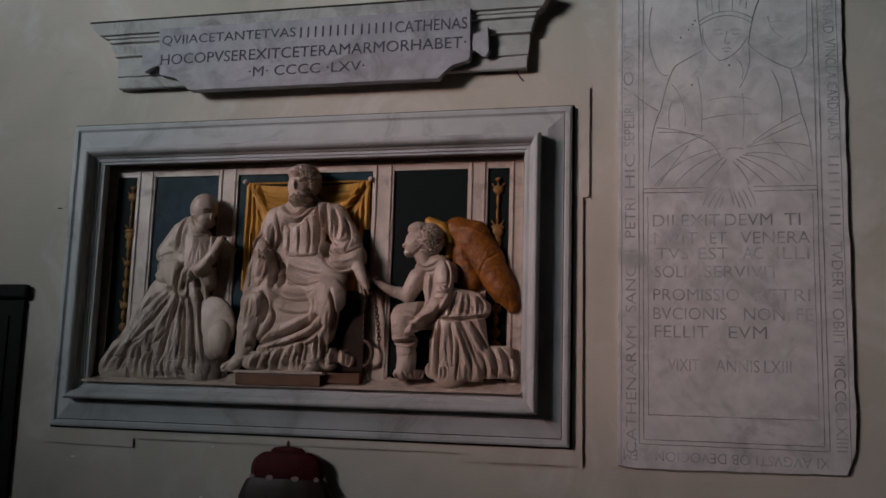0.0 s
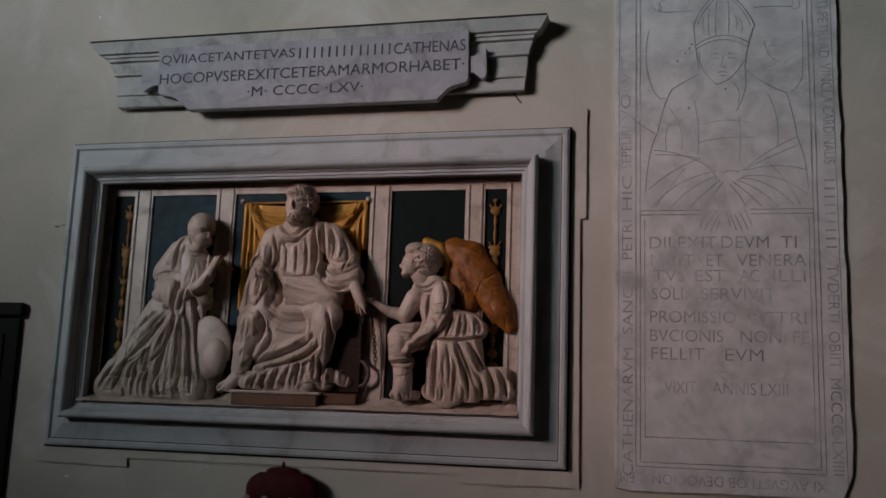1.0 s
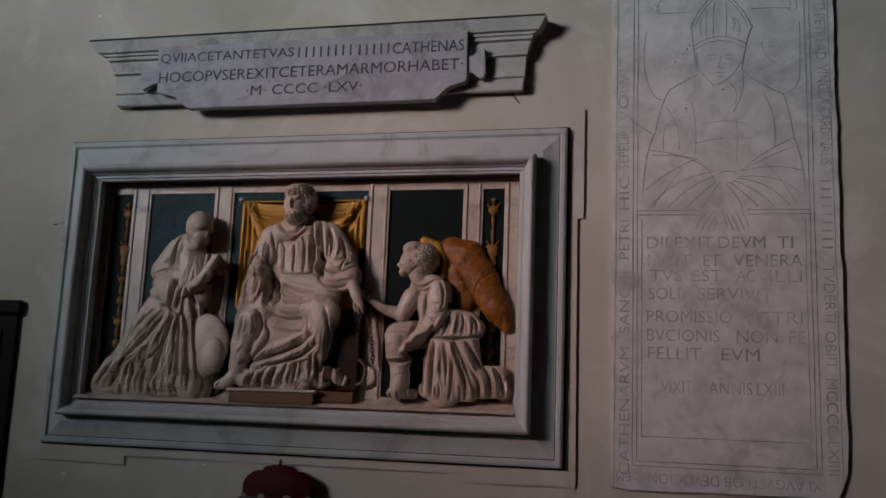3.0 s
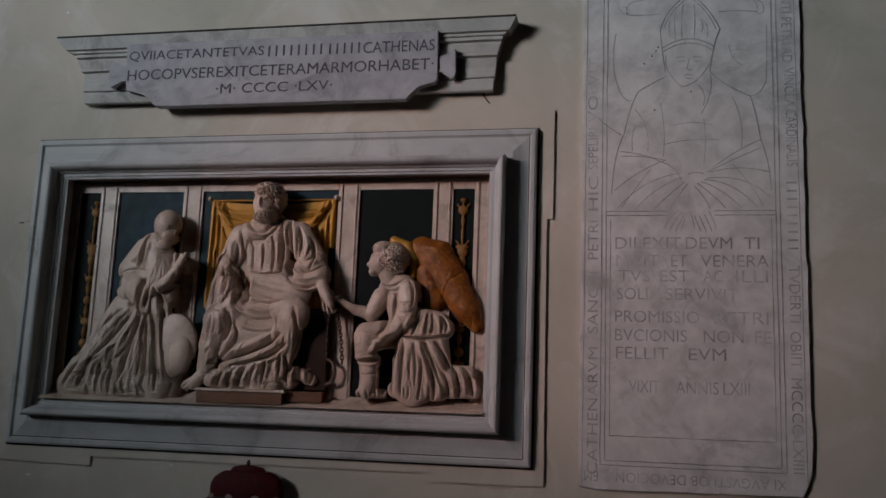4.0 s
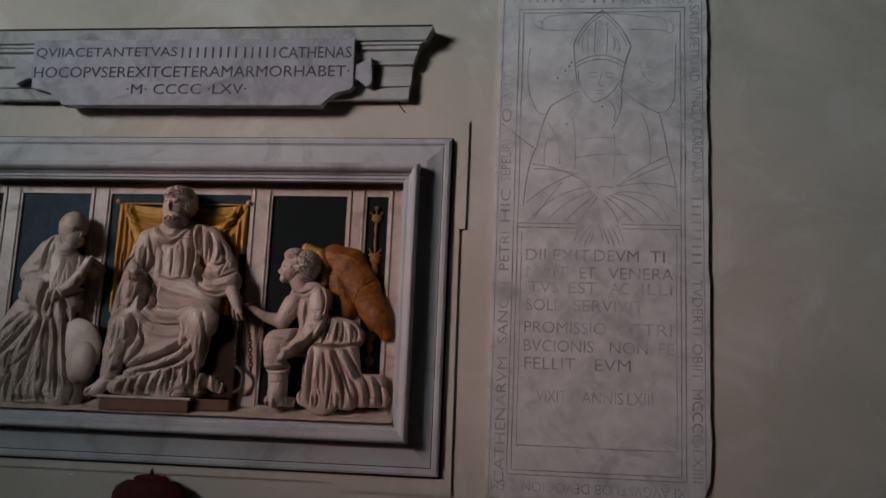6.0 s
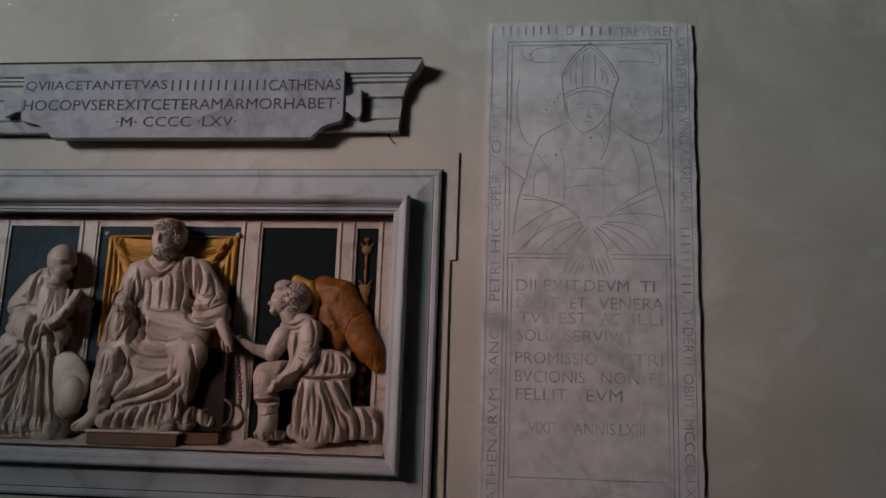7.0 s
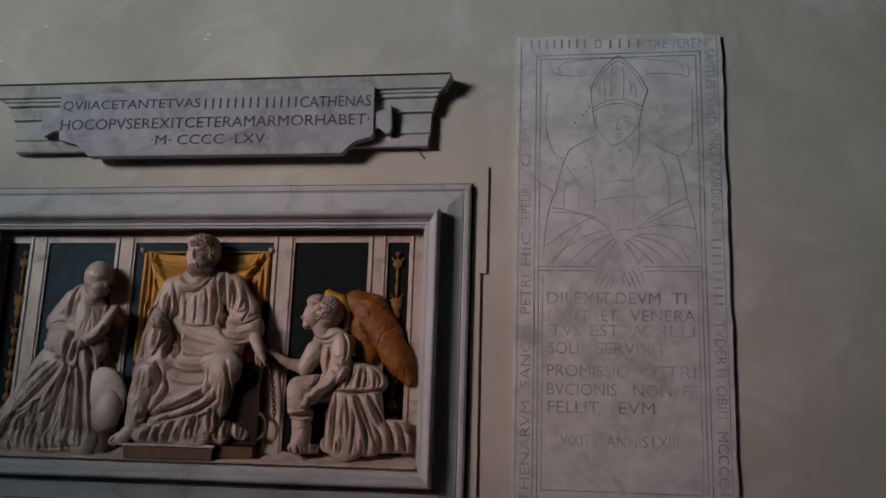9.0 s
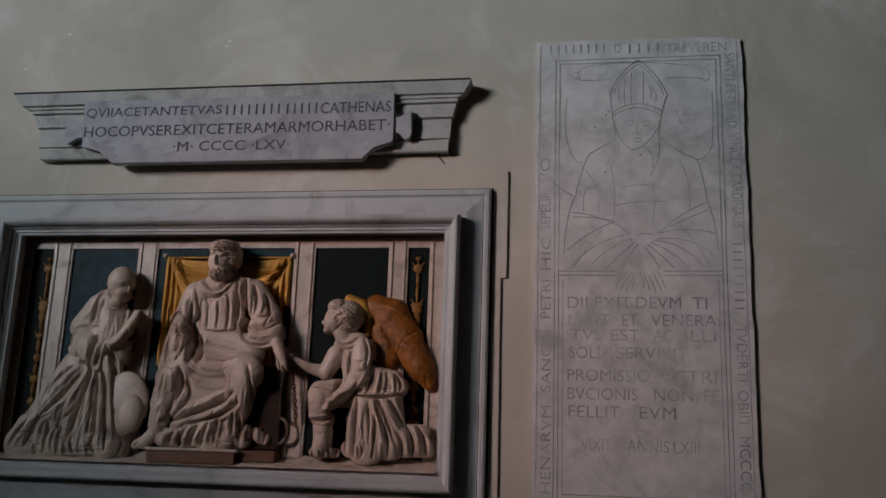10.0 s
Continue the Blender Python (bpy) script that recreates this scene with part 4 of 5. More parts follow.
winged.fold(211.8, 19.4, 216.1, 14.9, 215.2, 9.3, 0.8, 1.8)
winged.fold(184.0, 11.4, 184.7, 8.8, 183.7, 5.7, 0.7, -2.2)
winged.fold(180.8, 11.3, 182.0, 8.7, 181.0, 5.6, 0.7, 1.6)
winged.fold(213.1, 10.7, 214.2, 9.2, 213.7, 7.7, 0.6, -2)
winged.fold(186.5, 77.1, 194.6, 78.7, 202.5, 70.6, 0.7, 0.7)
winged.fold(200.6, 61.5, 204.3, 63.1, 207.4, 65.8, 0.7, -0.55)
winged.fold(197.7, 51.9, 198.0, 56.7, 200.6, 61.0, 0.7, -0.4)
winged.fold(211.7, 44.2, 212.3, 41.6, 211.3, 38.4, 0.5, -0.5)
winged.build("winged_statue", [CARVED, WING, GOLD], "pale marble relief of a kneeling winged figure with gilded wing", "statue")


# rocky ledge at the foot of the relief
bm = bmesh.new()
bmesh.ops.create_grid(bm, x_segments=260, y_segments=16, size=0.5)
for v in bm.verts:
    u, w = v.co.x + 0.5, v.co.y + 0.5
    x = NL + u * (NX1 - NL)
    rough = noise.noise((x * 14, w * 3, 1)) * 0.5 + noise.noise((x * 40, w * 6, 4)) * 0.3
    v.co = (x, -0.075 + w * 0.115, NZ0 - 0.004 + 0.004 * w + (0.014 + 0.045 * w * w) * (1 + 0.6 * rough) * min(1, w * 6) + 0.004 * rough)
tagged(link_mesh("rocky_ledge", bm, CARVED, smooth=True), "pale carved rocky ledge under the figures", "ledge")

# throne base
base = thing("marble_step", "brown veined marble step under the seated figure", "step")
P0 = NX0 + 0.80
part("front_block", box(P0, P0 + 0.435, -0.078, 0.05, NZ0 + 0.004, NZ0 + 0.058, 0.004), PLINTH, base)
part("top_slab", box(P0 - 0.012, P0 + 0.447, -0.084, 0.05, NZ0 + 0.060, NZ0 + 0.074, 0.003), CARVED, base)
part("side_block", box(P0 + 0.441, P0 + 0.62, -0.045, 0.05, NZ0 + 0.020, NZ0 + 0.072, 0.004), PLINTH, base)

# throne behind the seated figure
throne = thing("throne", "brown marble throne behind the seated figure, darkened for the shade there", "throne")
# near-black colour stands for the deep shade beside the seated figure's leg
part("seat_block", box(NX0 + 0.98, NX0 + 1.425, -0.012, 0.024, NZ0 + 0.078, NZ0 + 0.47, 0.006), THRONE, throne)

# gold cloth behind the seated figure
cloth = Carving(73, 144, 44, 104)
cloth.plate(75, 141.5, 46, 101.8, 1.4)
for q in range(5):
    cloth.fold(77 + q, 101, 83 + 2 * q, 93 - 5 * q, 104, 95 - 6 * q, 1.3, 1.3)
    cloth.fold(77 + q, 99 - 2 * q, 84 + 2 * q, 90 - 6 * q, 104, 91 - 6 * q, 1.0, -1.4)
    cloth.fold(140 - q, 101, 133 - 2 * q, 92 - 5 * q, 110, 96 - 6 * q, 1.3, 1.3)
    cloth.fold(140 - q, 99 - 2 * q, 132 - 2 * q, 90 - 6 * q, 110, 91 - 6 * q, 1.0, -1.4)
for q, amp in enumerate((1.5, -1.6, 1.4, -1.4, 1.2)):
    cloth.fold(76.5 + 1.3 * q, 101, 76.5 + 1.6 * q, 75, 75.8 + 1.8 * q, 47, 0.9, amp)
    cloth.fold(140.2 - 1.3 * q, 101, 139.8 - 1.6 * q, 75, 140.6 - 1.8 * q, 47, 0.9, amp)
cloth.trim(lambda x, z: ((x > 80) | (z > 76) | (x < 79)) & (z > 47) & ~((x > 138.5) & (z < 77)) & (z < 101.6 - 2.0 * np.sin(np.clip((x - 76) / 65, 0, 1) * np.pi)))
cloth.build("gold_cloth", [GOLD], "gilded carved cloth of honour hung in swags behind the throne", "drapery", y=0.034, wrinkle=0.3)
rod = thing("cloth_rod", "pale rod with small round knobs holding the cloth", "rod")
bm = bmesh.new()
for x in (74.6, 141.6):
    bmesh.ops.create_uvsphere(bm, u_segments=14, v_segments=10, radius=0.013, matrix=Matrix.Translation((NX0 + x / 100, 0.015, NZ0 + 1.025)))
    part("knob", bm, CARVED, rod, smooth=True)
    bm = bmesh.new()
bmesh.ops.create_cone(bm, segments=12, radius1=0.005, radius2=0.005, depth=0.67, matrix=Matrix.Translation((NX0 + 1.081, 0.022, NZ0 + 1.016)) @ Matrix.Rotation(radians(90), 4, "Y"))
part("bar", bm, GOLD, rod, smooth=True)


def candelabrum(x, low):
    """Gilded candelabrum ornament climbing up a narrow panel."""
    c = Carving(x - 5, x + 5, low, 106, 0.35)
    for z, rx, rz in ((101, 1.6, 1.2), (96, 2.6, 2.4), (91, 1.0, 3.4), (84, 0.9, 5), (78, 3.4, 1.3), (75.5, 3.0, 2.6), (71, 2.2, 3.2), (66, 1.2, 2.6), (61, 2.3, 1.8), (56, 1.5, 3.2), (50, 2.2, 2.4), (44, 1.2, 3.2), (39, 2.6, 2.2), (34, 1.4, 3), (28, 2.4, 2.4), (22.5, 2.8, 1.6)):
        if z - rz > low:
            c.ball(x, z, rx, rz, 0.3, min(rx, 1.3))
    for z in (97, 79, 61.5, 39.5):
        if z > low:
            c.limb(x, z - 2, 0.6, 0.4, x - 3, z + 2, 0.45, 0.3)
            c.limb(x, z - 2, 0.6, 0.4, x + 3, z + 2, 0.45, 0.3)
    c.limb(x, 101, 0.5, 0.3, x, low + 2, 0.5, 0.3)
    return tagged(c.build("candelabrum_ornament", [DULL_GOLD], "gilded candelabrum ornament on a dark painted panel", "ornament", y=0.034, wrinkle=0.15), group="candelabrum ornaments")


candelabrum(9.9, 18)
candelabrum(205.3, 12)

# chains from the hand down to the shackles
chains = thing("chain", "dark carved chain with open ring shackles", "chain")


def ring(bm, m, r, thick, tall=1.0, n=14, k=6):
    rows = []
    for i in range(n):
        a = 2 * math.pi * i / n
        rows.append([bm.verts.new(m @ Vector(((r + thick * math.cos(b)) * math.cos(a), (r + thick * math.cos(b)) * math.sin(a) * tall, thick * math.sin(b)))) for b in (2 * math.pi * j / k for j in range(k))])
    for i in range(n):
        for j in range(k):
            bm.faces.new((rows[i][j], rows[(i + 1) % n][j], rows[(i + 1) % n][(j + 1) % k], rows[i][(j + 1) % k]))


def chain_strand(pts, size):
    for i, (x, z) in enumerate(pts):
        bm = bmesh.new()
        m = Matrix.Translation((NX0 + x / 100, -0.005, NZ0 + z / 100)) @ Matrix.Rotation(radians(90 if i % 2 else 20), 4, "Z") @ Matrix.Rotation(radians(90), 4, "X")
        ring(bm, m, size, size * 0.36, 1.5)
        part("link", bm, BROWN, chains, smooth=True)


chain_strand(bend((143.0, 46), (141.0, 36), (142.2, 25), 13), 0.0082)
chain_strand(bend((145.5, 47), (148.5, 36), (149.8, 22), 15), 0.0082)
# shackles take the brown for marble lying partly in shade
for x, z, r in ((135.0, 14.5, 0.034), (141.2, 16.8, 0.058)):
    bm = bmesh.new()
    ring(bm, Matrix.Translation((NX0 + x / 100, 0.0, NZ0 + z / 100)) @ Matrix.Rotation(radians(35 if x < 140 else -15), 4, "Z") @ Matrix.Rotation(radians(90), 4, "X"), r, 0.009, 1.05, 24, 8)
    part("shackle", bm, BROWN, chains, smooth=True)

# ---- the grave slab ----
slab = thing("grave_slab", "pale grey marble grave slab with engraved effigy and inscription", "slab")
SY = -0.016
slab.scale, slab.location = (0.9903, 1, 0.9873), (-0.0073, 0, 0.0215)
rng = random.Random(4)
edge = []
for (ax, az), (bx, bz) in (((-0.030, 3.580), (0.945, 3.570)), ((0.952, 3.558), (0.957, 1.185)), ((0.915, 1.147), (-0.03, 1.135)), ((-0.036, 1.145), (-0.034, 3.568))):
    n = 40 if abs(az - bz) > 1 else 14
    for i in range(n):
        t = i / n
        w = 0.0045 if ax > 0.9 and abs(az - bz) > 1 else 0.002
        edge.append((ax + (bx - ax) * t + rng.uniform(-w, w), az + (bz - az) * t + rng.uniform(-w, w)))
part("stone", sheet(bmesh.new(), edge[::-1], SY, 0.0, 0.005), SLAB, slab)
E0 = SY - 0.0004


def engrave(a, c, b, width):
    part("engraved_line", ribbon(bmesh.new(), bend(a, c, b, 10), width, E0, 0.0008), CUT, slab)


def pit(x, z):
    bm = bmesh.new()
    # each pit is a low near-black bead, not a hollow
    bmesh.ops.create_icosphere(bm, subdivisions=2, radius=0.004, matrix=Matrix.Translation((x, SY, z)) @ Matrix.Diagonal((1, 0.3, 1, 1)))
    part("pit", bm, DARK_MARK, slab)


def ruled(x0, z0, x1, z1, width=0.0045):
    n = 24
    rr = random.Random(int(abs(x0 * 971 + z0 * 313 + x1 * 77 + z1) * 10))
    pts = [(x0 + (x1 - x0) * i / n + rr.uniform(-1, 1) * 0.0012, z0 + (z1 - z0) * i / n + rr.uniform(-1, 1) * 0.0012) for i in range(n + 1)]
    part("ruled_line", ribbon(bmesh.new(), pts, width, E0, 0.0008), CUT, slab)


for o in (0.0, 0.020):
    x0, x1, z0, z1 = 0.060 + o, 0.850 - o, 1.243 + o, 3.475 - o
    ruled(x0, z0, x0, z1)
    ruled(x1, z0, x1, z1)
    ruled(x0, z1, x1, z1)
    ruled(x0, z0, x1, z0)
ruled(-0.018, 1.15, -0.016, 3.555, 0.003)
ruled(0.934, 1.2, 0.930, 3.555, 0.003)
for z in (2.398, 2.378):
    ruled(0.082, z, 0.36, z)
    ruled(0.565, z, 0.828, z)
ruled(0.10, 1.372, 0.81, 1.372)
ruled(0.10, 2.36, 0.10, 1.372, 0.003)
ruled(0.81, 2.36, 0.81, 1.372, 0.003)
engrave((0.327, 3.288), (0.353, 3.391), (0.462, 3.465), 0.0049)
engrave((0.462, 3.465), (0.555, 3.390), (0.600, 3.276), 0.0049)
engrave((0.345, 3.296), (0.374, 3.389), (0.462, 3.442), 0.0035)
engrave((0.462, 3.442), (0.541, 3.388), (0.582, 3.277), 0.0035)
engrave((0.327, 3.288), (0.328, 3.219), (0.350, 3.067), 0.0049)
engrave((0.600, 3.276), (0.567, 3.203), (0.552, 3.067), 0.0049)
engrave((0.335, 3.191), (0.453, 3.277), (0.574, 3.191), 0.0042)
engrave((0.338, 3.173), (0.453, 3.255), (0.570, 3.169), 0.0035)
engrave((0.432, 3.406), (0.422, 3.320), (0.427, 3.230), 0.0035)
engrave((0.483, 3.405), (0.490, 3.320), (0.482, 3.230), 0.0035)
engrave((0.396, 3.367), (0.390, 3.305), (0.396, 3.224), 0.0028)
engrave((0.353, 3.159), (0.338, 3.075), (0.424, 2.996), 0.0028)
engrave((0.424, 2.996), (0.495, 3.002), (0.550, 3.105), 0.0028)
engrave((0.353, 3.052), (0.281, 3.014), (0.227, 2.981), 0.0042)
engrave((0.227, 2.981), (0.189, 2.923), (0.161, 2.774), 0.0049)
engrave((0.161, 2.774), (0.113, 2.685), (0.104, 2.481), 0.0049)
engrave((0.552, 3.067), (0.608, 2.999), (0.731, 2.940), 0.0042)
engrave((0.731, 2.940), (0.759, 2.837), (0.771, 2.734), 0.0042)
engrave((0.771, 2.734), (0.810, 2.633), (0.813, 2.490), 0.0042)
engrave((0.552, 3.052), (0.572, 2.969), (0.511, 2.862), 0.0035)
engrave((0.171, 3.368), (0.155, 3.431), (0.221, 3.439), 0.0028)
engrave((0.221, 3.439), (0.454, 3.468), (0.699, 3.427), 0.0028)
engrave((0.699, 3.427), (0.771, 3.435), (0.770, 3.365), 0.0028)
engrave((0.171, 3.368), (0.265, 3.360), (0.324, 3.367), 0.0028)
engrave((0.598, 3.363), (0.670, 3.368), (0.770, 3.355), 0.0028)
engrave((0.120, 3.275), (0.086, 3.121), (0.138, 2.984), 0.0028)
engrave((0.138, 2.984), (0.167, 2.923), (0.196, 2.938), 0.0028)
engrave((0.808, 3.287), (0.808, 3.150), (0.802, 3.015), 0.0028)
engrave((0.802, 3.015), (0.775, 2.940), (0.731, 2.943), 0.0028)
engrave((0.039, 2.855), (0.068, 2.818), (0.147, 2.767), 0.0049)
engrave((0.141, 2.686), (0.254, 2.679), (0.367, 2.614), 0.0035)
engrave((0.148, 2.664), (0.254, 2.664), (0.339, 2.643), 0.0035)
engrave((0.367, 2.614), (0.409, 2.586), (0.422, 2.536), 0.0035)
engrave((0.115, 2.496), (0.226, 2.599), (0.353, 2.643), 0.0035)
engrave((0.198, 2.686), (0.190, 2.774), (0.211, 2.804), 0.0035)
engrave((0.130, 2.410), (0.241, 2.555), (0.422, 2.579), 0.0035)
engrave((0.214, 2.408), (0.297, 2.513), (0.422, 2.557), 0.0035)
engrave((0.297, 2.407), (0.353, 2.470), (0.436, 2.536), 0.0035)
engrave((0.367, 2.408), (0.394, 2.456), (0.450, 2.529), 0.0035)
engrave((0.771, 2.731), (0.646, 2.675), (0.562, 2.602), 0.0035)
engrave((0.770, 2.691), (0.659, 2.646), (0.534, 2.580), 0.0035)
engrave((0.809, 2.576), (0.686, 2.618), (0.547, 2.580), 0.0035)
engrave((0.807, 2.462), (0.699, 2.575), (0.533, 2.551), 0.0035)
engrave((0.751, 2.416), (0.644, 2.545), (0.519, 2.544), 0.0035)
engrave((0.683, 2.412), (0.602, 2.502), (0.506, 2.537), 0.0035)
engrave((0.614, 2.411), (0.560, 2.473), (0.492, 2.529), 0.0035)
engrave((0.450, 2.572), (0.478, 2.587), (0.520, 2.573), 0.0028)
engrave((0.546, 2.410), (0.519, 2.472), (0.478, 2.515), 0.0035)
engrave((0.346, 2.317), (0.353, 2.359), (0.408, 2.402), 0.0035)
engrave((0.366, 2.306), (0.380, 2.345), (0.422, 2.396), 0.0035)
engrave((0.391, 2.300), (0.408, 2.339), (0.429, 2.374), 0.0035)
engrave((0.415, 2.304), (0.428, 2.332), (0.433, 2.360), 0.0035)
engrave((0.476, 2.319), (0.470, 2.361), (0.456, 2.396), 0.0035)
engrave((0.504, 2.302), (0.490, 2.340), (0.477, 2.375), 0.0042)
engrave((0.528, 2.298), (0.515, 2.340), (0.497, 2.375), 0.0042)
engrave((0.552, 2.303), (0.538, 2.348), (0.518, 2.383), 0.0042)
engrave((0.570, 2.320), (0.559, 2.362), (0.539, 2.397), 0.0035)
for a, c, b, w in (
    ((0.400, 3.140), (0.418, 3.150), (0.438, 3.142), 0.0024),
    ((0.478, 3.140), (0.500, 3.148), (0.518, 3.136), 0.0024),
    ((0.404, 3.126), (0.420, 3.118), (0.436, 3.126), 0.0020),
    ((0.480, 3.124), (0.497, 3.116), (0.512, 3.122), 0.0020),
    ((0.460, 3.135), (0.450, 3.095), (0.448, 3.082), 0.0024),
    ((0.448, 3.082), (0.458, 3.074), (0.470, 3.080), 0.0024),
    ((0.435, 3.052), (0.455, 3.060), (0.478, 3.050), 0.0026),
    ((0.440, 3.040), (0.456, 3.034), (0.472, 3.040), 0.0020),
    ((0.130, 3.410), (0.150, 3.360), (0.182, 3.380), 0.0028),
    ((0.182, 3.380), (0.176, 3.420), (0.150, 3.408), 0.0024),
    ((0.770, 3.412), (0.806, 3.400), (0.796, 3.352), 0.0028),
    ((0.796, 3.352), (0.768, 3.330), (0.760, 3.362), 0.0024),
    ((0.510, 3.330), (0.532, 3.300), (0.516, 3.262), 0.0024),
    ((0.528, 3.320), (0.556, 3.280), (0.540, 3.240), 0.0024),
    ((0.372, 3.330), (0.362, 3.290), (0.372, 3.250), 0.0024),
    ((0.500, 3.000), (0.540, 2.960), (0.520, 2.900), 0.0030),
):
    engrave(a, c, b, w)
pit(0.288, 3.154)
pit(0.307, 3.179)
pit(0.300, 2.886)
pit(0.466, 2.972)
pit(0.252, 3.117)
pit(0.317, 3.197)
engrave((0.210, 2.893), (0.282, 2.804), (0.268, 2.687), 0.0028)
engrave((0.649, 2.940), (0.704, 2.836), (0.687, 2.690), 0.0028)
engrave((0.324, 2.924), (0.353, 2.805), (0.339, 2.658), 0.0028)
engrave((0.522, 2.835), (0.535, 2.747), (0.520, 2.616), 0.0028)
engrave((0.367, 2.805), (0.466, 2.835), (0.564, 2.806), 0.0021)
engrave((0.339, 2.716), (0.451, 2.747), (0.591, 2.733), 0.0021)
engrave((0.283, 2.599), (0.213, 2.512), (0.144, 2.407), 0.0028)
engrave((0.645, 2.617), (0.726, 2.532), (0.778, 2.416), 0.0028)
engrave((0.653, 3.166), (0.695, 3.181), (0.737, 3.158), 0.0021)
engrave((0.639, 3.196), (0.652, 3.105), (0.708, 3.090), 0.0021)

for z, words in (
    (2.248, (("DILEXIT", 0.122, 0.416), ("DEVM", 0.437, 0.64), ("TI", 0.69, 0.757))),
    (2.166, (("MVIT", 0.127, 0.32), ("ET", 0.372, 0.444), ("VENERA", 0.502, 0.796))),
    (2.096, (("TVS", 0.136, 0.279), ("EST", 0.322, 0.452), ("AC", 0.512, 0.598), ("ILLI", 0.654, 0.79))),
    (2.013, (("SOLI", 0.13, 0.267), ("SERVIVIT", 0.347, 0.664))),
    (1.909, (("PROMISSIO", 0.123, 0.494), ("RETRI", 0.559, 0.789))),
    (1.824, (("BVCIONIS", 0.123, 0.439), ("NON", 0.512, 0.682), ("FE", 0.73, 0.799))),
    (1.743, (("FELLIT", 0.128, 0.359), ("EVM", 0.446, 0.607))),
    (1.595, (("VIXIT", 0.186, 0.32), ("ANNIS", 0.39, 0.573), ("LXIII", 0.593, 0.704))),
):
    for text, x0, x1 in words:
        lettering("inscription_line", text, (x0 + x1) / 2, z, x1 - x0, 0.054, E0, FAINT, slab)
lettering("border_inscription", "CATHENARVM", 0.025, 1.482, 0.566, 0.046, E0, FAINT, slab, 90)
lettering("border_inscription", "SANCTI", 0.023, 1.97, 0.285, 0.046, E0, FAINT, slab, 90)
lettering("border_inscription", "PETRI", 0.02, 2.263, 0.183, 0.046, E0, FAINT, slab, 90)
lettering("border_inscription", "HIC", 0.019, 2.485, 0.164, 0.046, E0, FAINT, slab, 90)
lettering("border_inscription", "SEPELIRI", 0.016, 2.703, 0.202, 0.046, E0, FAINT, slab, 90)
lettering("border_inscription", "VOLVIT", 0.013, 2.994, 0.324, 0.046, E0, FAINT, slab, 90)
letter_bars("name_bars", 8, 0.165, 3.535, 0.30, 0.048, E0, FAINT, slab)
lettering("border_inscription", "D", 0.364, 3.531, 0.034, 0.048, E0, FAINT, slab)
letter_bars("name_bars", 4, 0.490, 3.527, 0.18, 0.048, E0, FAINT, slab)
lettering("border_inscription", "TREVEREN", 0.740, 3.520, 0.285, 0.048, E0, FAINT, slab)
lettering("border_inscription", "SANTI PETRI AD", 0.896, 3.292, 0.388, 0.046, E0, FAINT, slab, -90)
lettering("border_inscription", "VINCLA", 0.902, 2.979, 0.188, 0.046, E0, FAINT, slab, -90)
lettering("border_inscription", "CARDINALIS", 0.905, 2.736, 0.268, 0.046, E0, FAINT, slab, -90)
letter_bars("worn_letter_bars", 9, 0.900, 2.375, 0.34, 0.044, E0, FAINT, slab, -90)
lettering("border_inscription", "TVDERTI", 0.902, 2.019, 0.253, 0.046, E0, FAINT, slab, -90)
lettering("border_inscription", "OBIIT", 0.9, 1.771, 0.162, 0.046, E0, FAINT, slab, -90)
lettering("border_inscription", "MCCCC LXIIII", 0.899, 1.446, 0.405, 0.046, E0, FAINT, slab, -90)
lettering("border_inscription", "XI AVGVSTI OB DEVOCION", 0.49, 1.193, 0.72, 0.044, E0, FAINT, slab, 180)
lettering("border_inscription", "EM", 0.022, 1.193, 0.06, 0.044, E0, FAINT, slab, 180)

# ---- dark flattened furniture end and red-domed stand ----
# thin boards that fit the dark outline from the camera; their details are invented
panelling = thing("flattened_furniture_end", "nearly black wooden cupboard end, flattened on the wall to fit the camera's view", "panelling")
part("board", box(-4.30, -3.118, -0.022, 0.0, 0.0, 1.86, 0.006), DARK_WOOD, panelling)
part("cap_rail", box(-4.32, -3.098, -0.036, 0.0, 1.864, 1.942, 0.016), DARK_WOOD, panelling)
part("skirting", box(-4.31, -3.108, -0.034, 0.0, 0.0, 0.14, 0.006), DARK_WOOD, panelling)
for x in (-4.24, -3.68):
    part("raised_field", box(x, x + 0.48, -0.030, -0.020, 0.24, 1.78, 0.005), DARK_WOOD, panelling)


def lathe(profile, n=40, wave=0.0, k=0):
    bm = bmesh.new()
    rows = []
    for r, z in profile:
        rows.append([bm.verts.new(((r * (1 + wave * math.cos(k * a))) * math.cos(a), (r * (1 + wave * math.cos(k * a))) * math.sin(a), z)) for a in (2 * math.pi * i / n for i in range(n))])
    for a, b in zip(rows, rows[1:]):
        for i in range(n):
            bm.faces.new((a[i], a[(i + 1) % n], b[(i + 1) % n], b[i]))
    return bm


stand = thing("domed_stand", "dark red lacquered stand with a ribbed dome and small knob, flattened to fit the camera's view", "stand")
# depth squeezed to suit the camera's view and shrink the cast shadow
stand.location, stand.scale = (-1.577, -0.053, -0.040), (1.0, 0.21, 1)
part("dome", lathe([(0.175, 1.060), (0.182, 1.085), (0.180, 1.12), (0.165, 1.15), (0.135, 1.172), (0.115, 1.182), (0.0, 1.184)], 48, 0.02, 12), VELVET, stand, smooth=True)
part("cap", lathe([(0.085, 1.182), (0.088, 1.190), (0.07, 1.203), (0.03, 1.209), (0.0, 1.210)], 32), VELVET, stand, smooth=True)
part("knob", lathe([(0.004, 1.205), (0.009, 1.215), (0.010, 1.222), (0.006, 1.232), (0.0, 1.238)], 16), CHAIR_WOOD, stand, smooth=True)
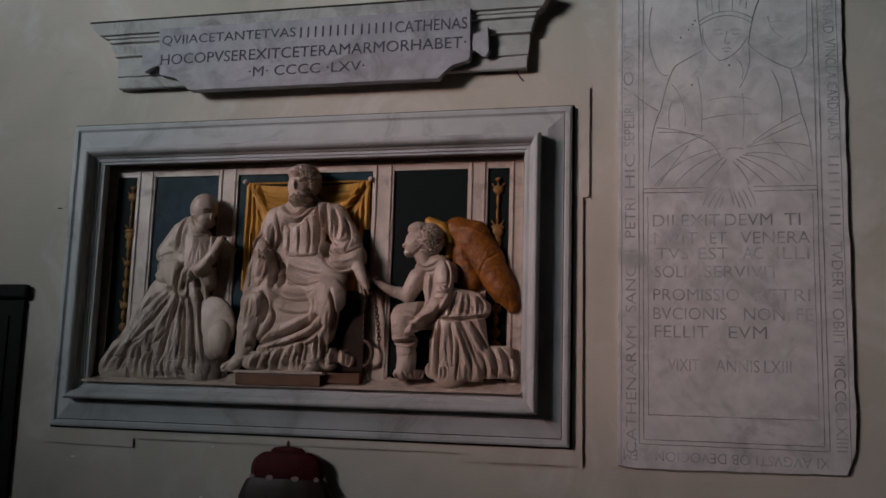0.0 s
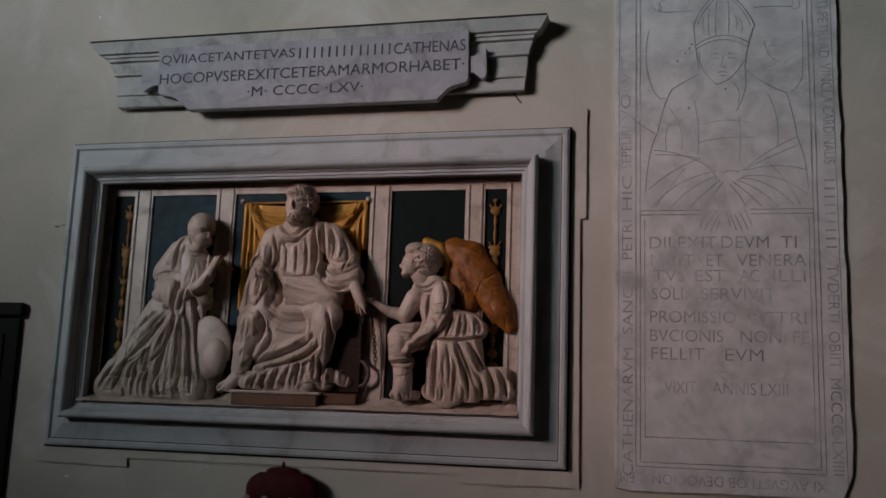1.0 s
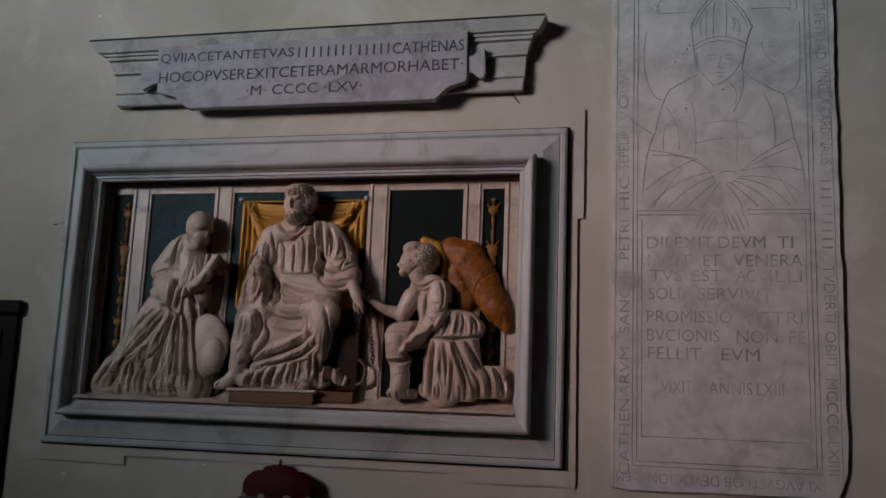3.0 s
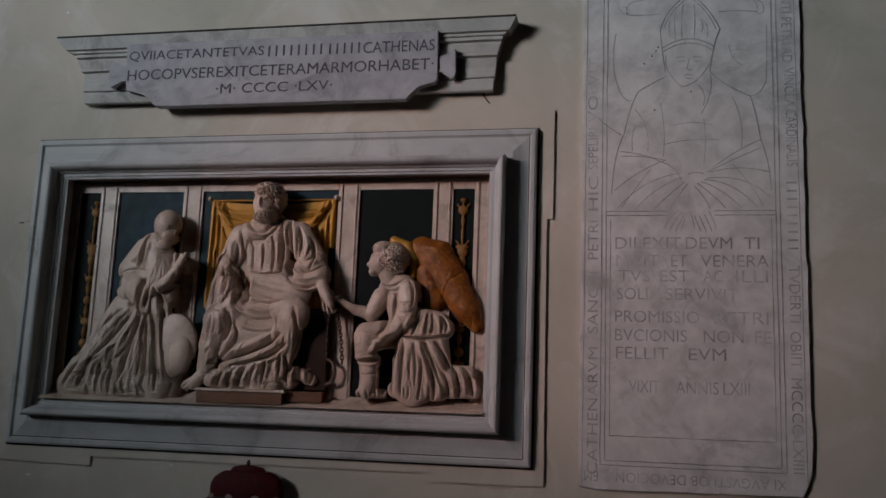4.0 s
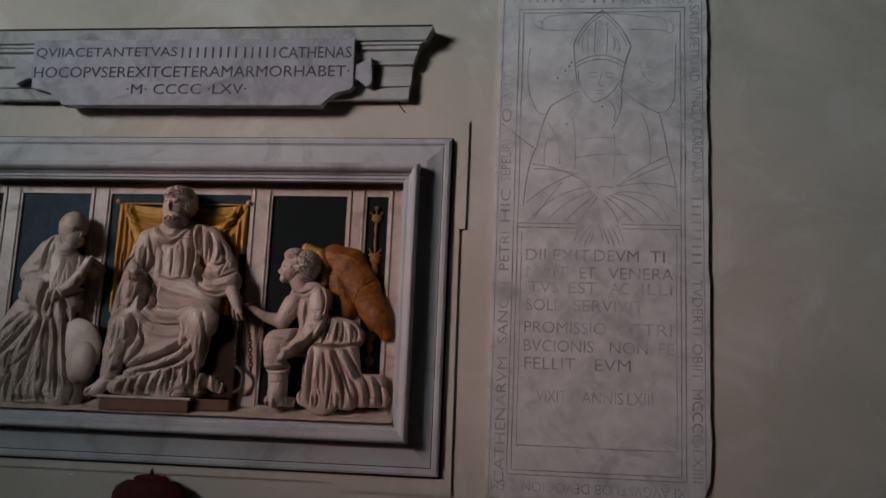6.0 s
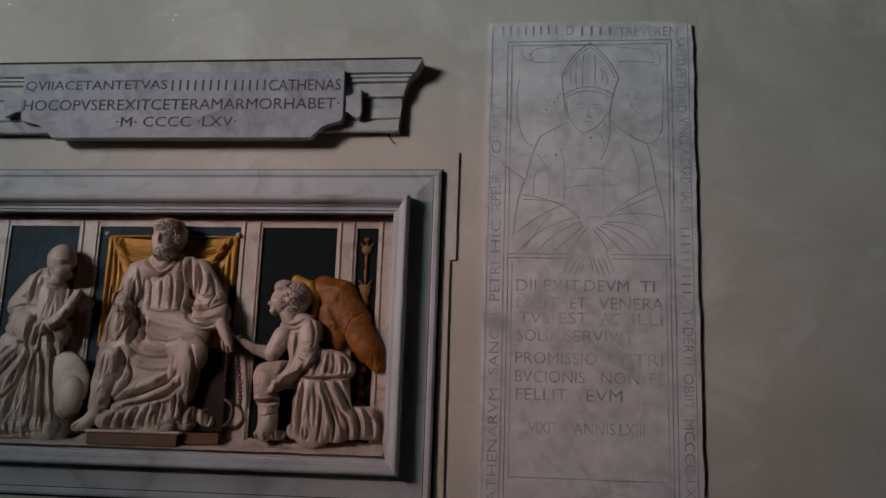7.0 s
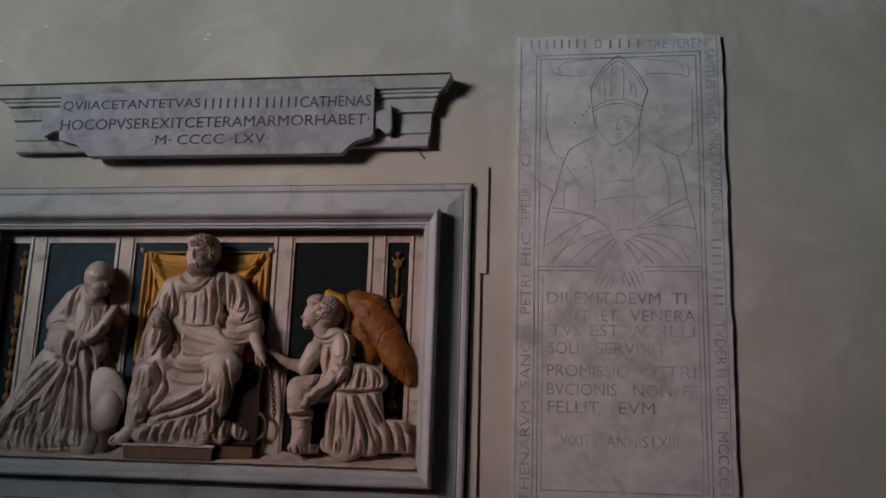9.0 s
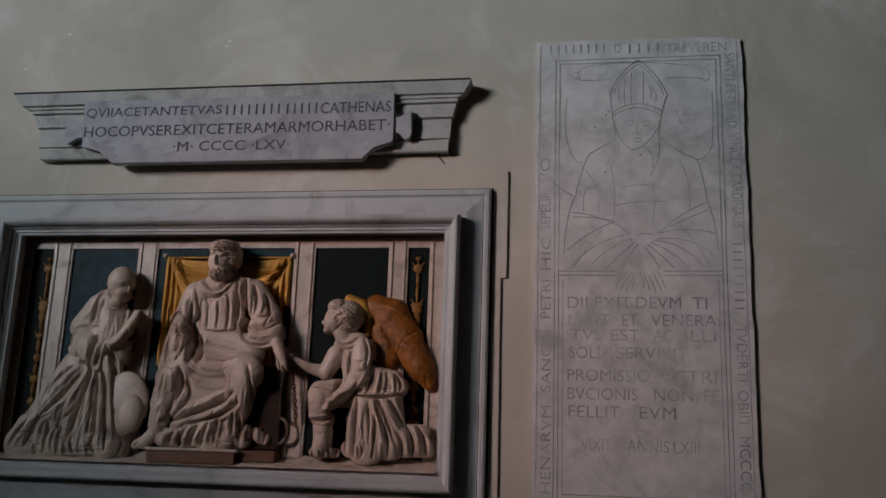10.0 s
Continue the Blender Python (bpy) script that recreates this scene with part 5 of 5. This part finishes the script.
part("skirt", lathe([(0.175, 1.062), (0.200, 1.050), (0.215, 1.02), (0.235, 0.97), (0.24, 0.80), (0.20, 0.78)], 48, 0.03, 12), CHAIR_WOOD, stand, smooth=True)
part("pole", lathe([(0.03, 0.05), (0.03, 0.80)], 20), CHAIR_WOOD, stand, smooth=True)
part("foot", lathe([(0.0, 0.0), (0.19, 0.0), (0.19, 0.03), (0.06, 0.06), (0.03, 0.08)], 32), CHAIR_WOOD, stand, smooth=True)
for i in range(9):
    a = 2 * math.pi * i / 9 + 0.13
    bm = bmesh.new()
    bmesh.ops.create_icosphere(bm, subdivisions=3, radius=0.02, matrix=Matrix.Translation((0.188 * math.cos(a), 0.188 * math.sin(a), 1.064)) @ Matrix.Rotation(a, 4, "Z") @ Matrix.Diagonal((0.5, 1.0, 0.62, 1)))
    for v in bm.verts:
        v.co.z += 0.004 * noise.noise(v.co * 60)
    part("tassel", bm, TASSEL, stand, "pale pinkish tassel", smooth=True)

# ---- marks on the wall ----


def flake(x, z, w, h, seed):
    r = random.Random(seed)
    pts = [(x + w * math.cos(a) * r.uniform(0.5, 1), z + h * math.sin(a) * r.uniform(0.5, 1)) for a in (2 * math.pi * i / 14 for i in range(14))]
    return tagged(link_mesh("paint_flake", sheet(bmesh.new(), pts[::-1], -0.0015, 0.002), FLAKE), "small patch of bare white plaster on the wall", "paint flake", "flakes on the wall")


flake(-1.670, 3.638, 0.016, 0.010, 1)
flake(-1.684, 3.612, 0.012, 0.010, 2)
flake(-2.765, 1.067, 0.018, 0.007, 3)
flake(-2.04, 0.905, 0.014, 0.006, 4)
flake(-1.997, 1.149, 0.014, 0.004, 7)
flake(-2.839, 3.524, 0.010, 0.010, 5)
flake(-2.60, 3.72, 0.012, 0.008, 6)
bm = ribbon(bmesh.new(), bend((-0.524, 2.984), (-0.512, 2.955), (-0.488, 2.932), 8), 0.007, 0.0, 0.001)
tagged(link_mesh("wall_crack", bm, DARK_MARK), "short dark curved crack below the cornice", "crack")
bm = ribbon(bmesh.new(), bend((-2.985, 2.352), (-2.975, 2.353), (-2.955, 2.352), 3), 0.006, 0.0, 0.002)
tagged(link_mesh("wall_nick", bm, DARK_MARK), "short dark nick in the plaster", "nick")
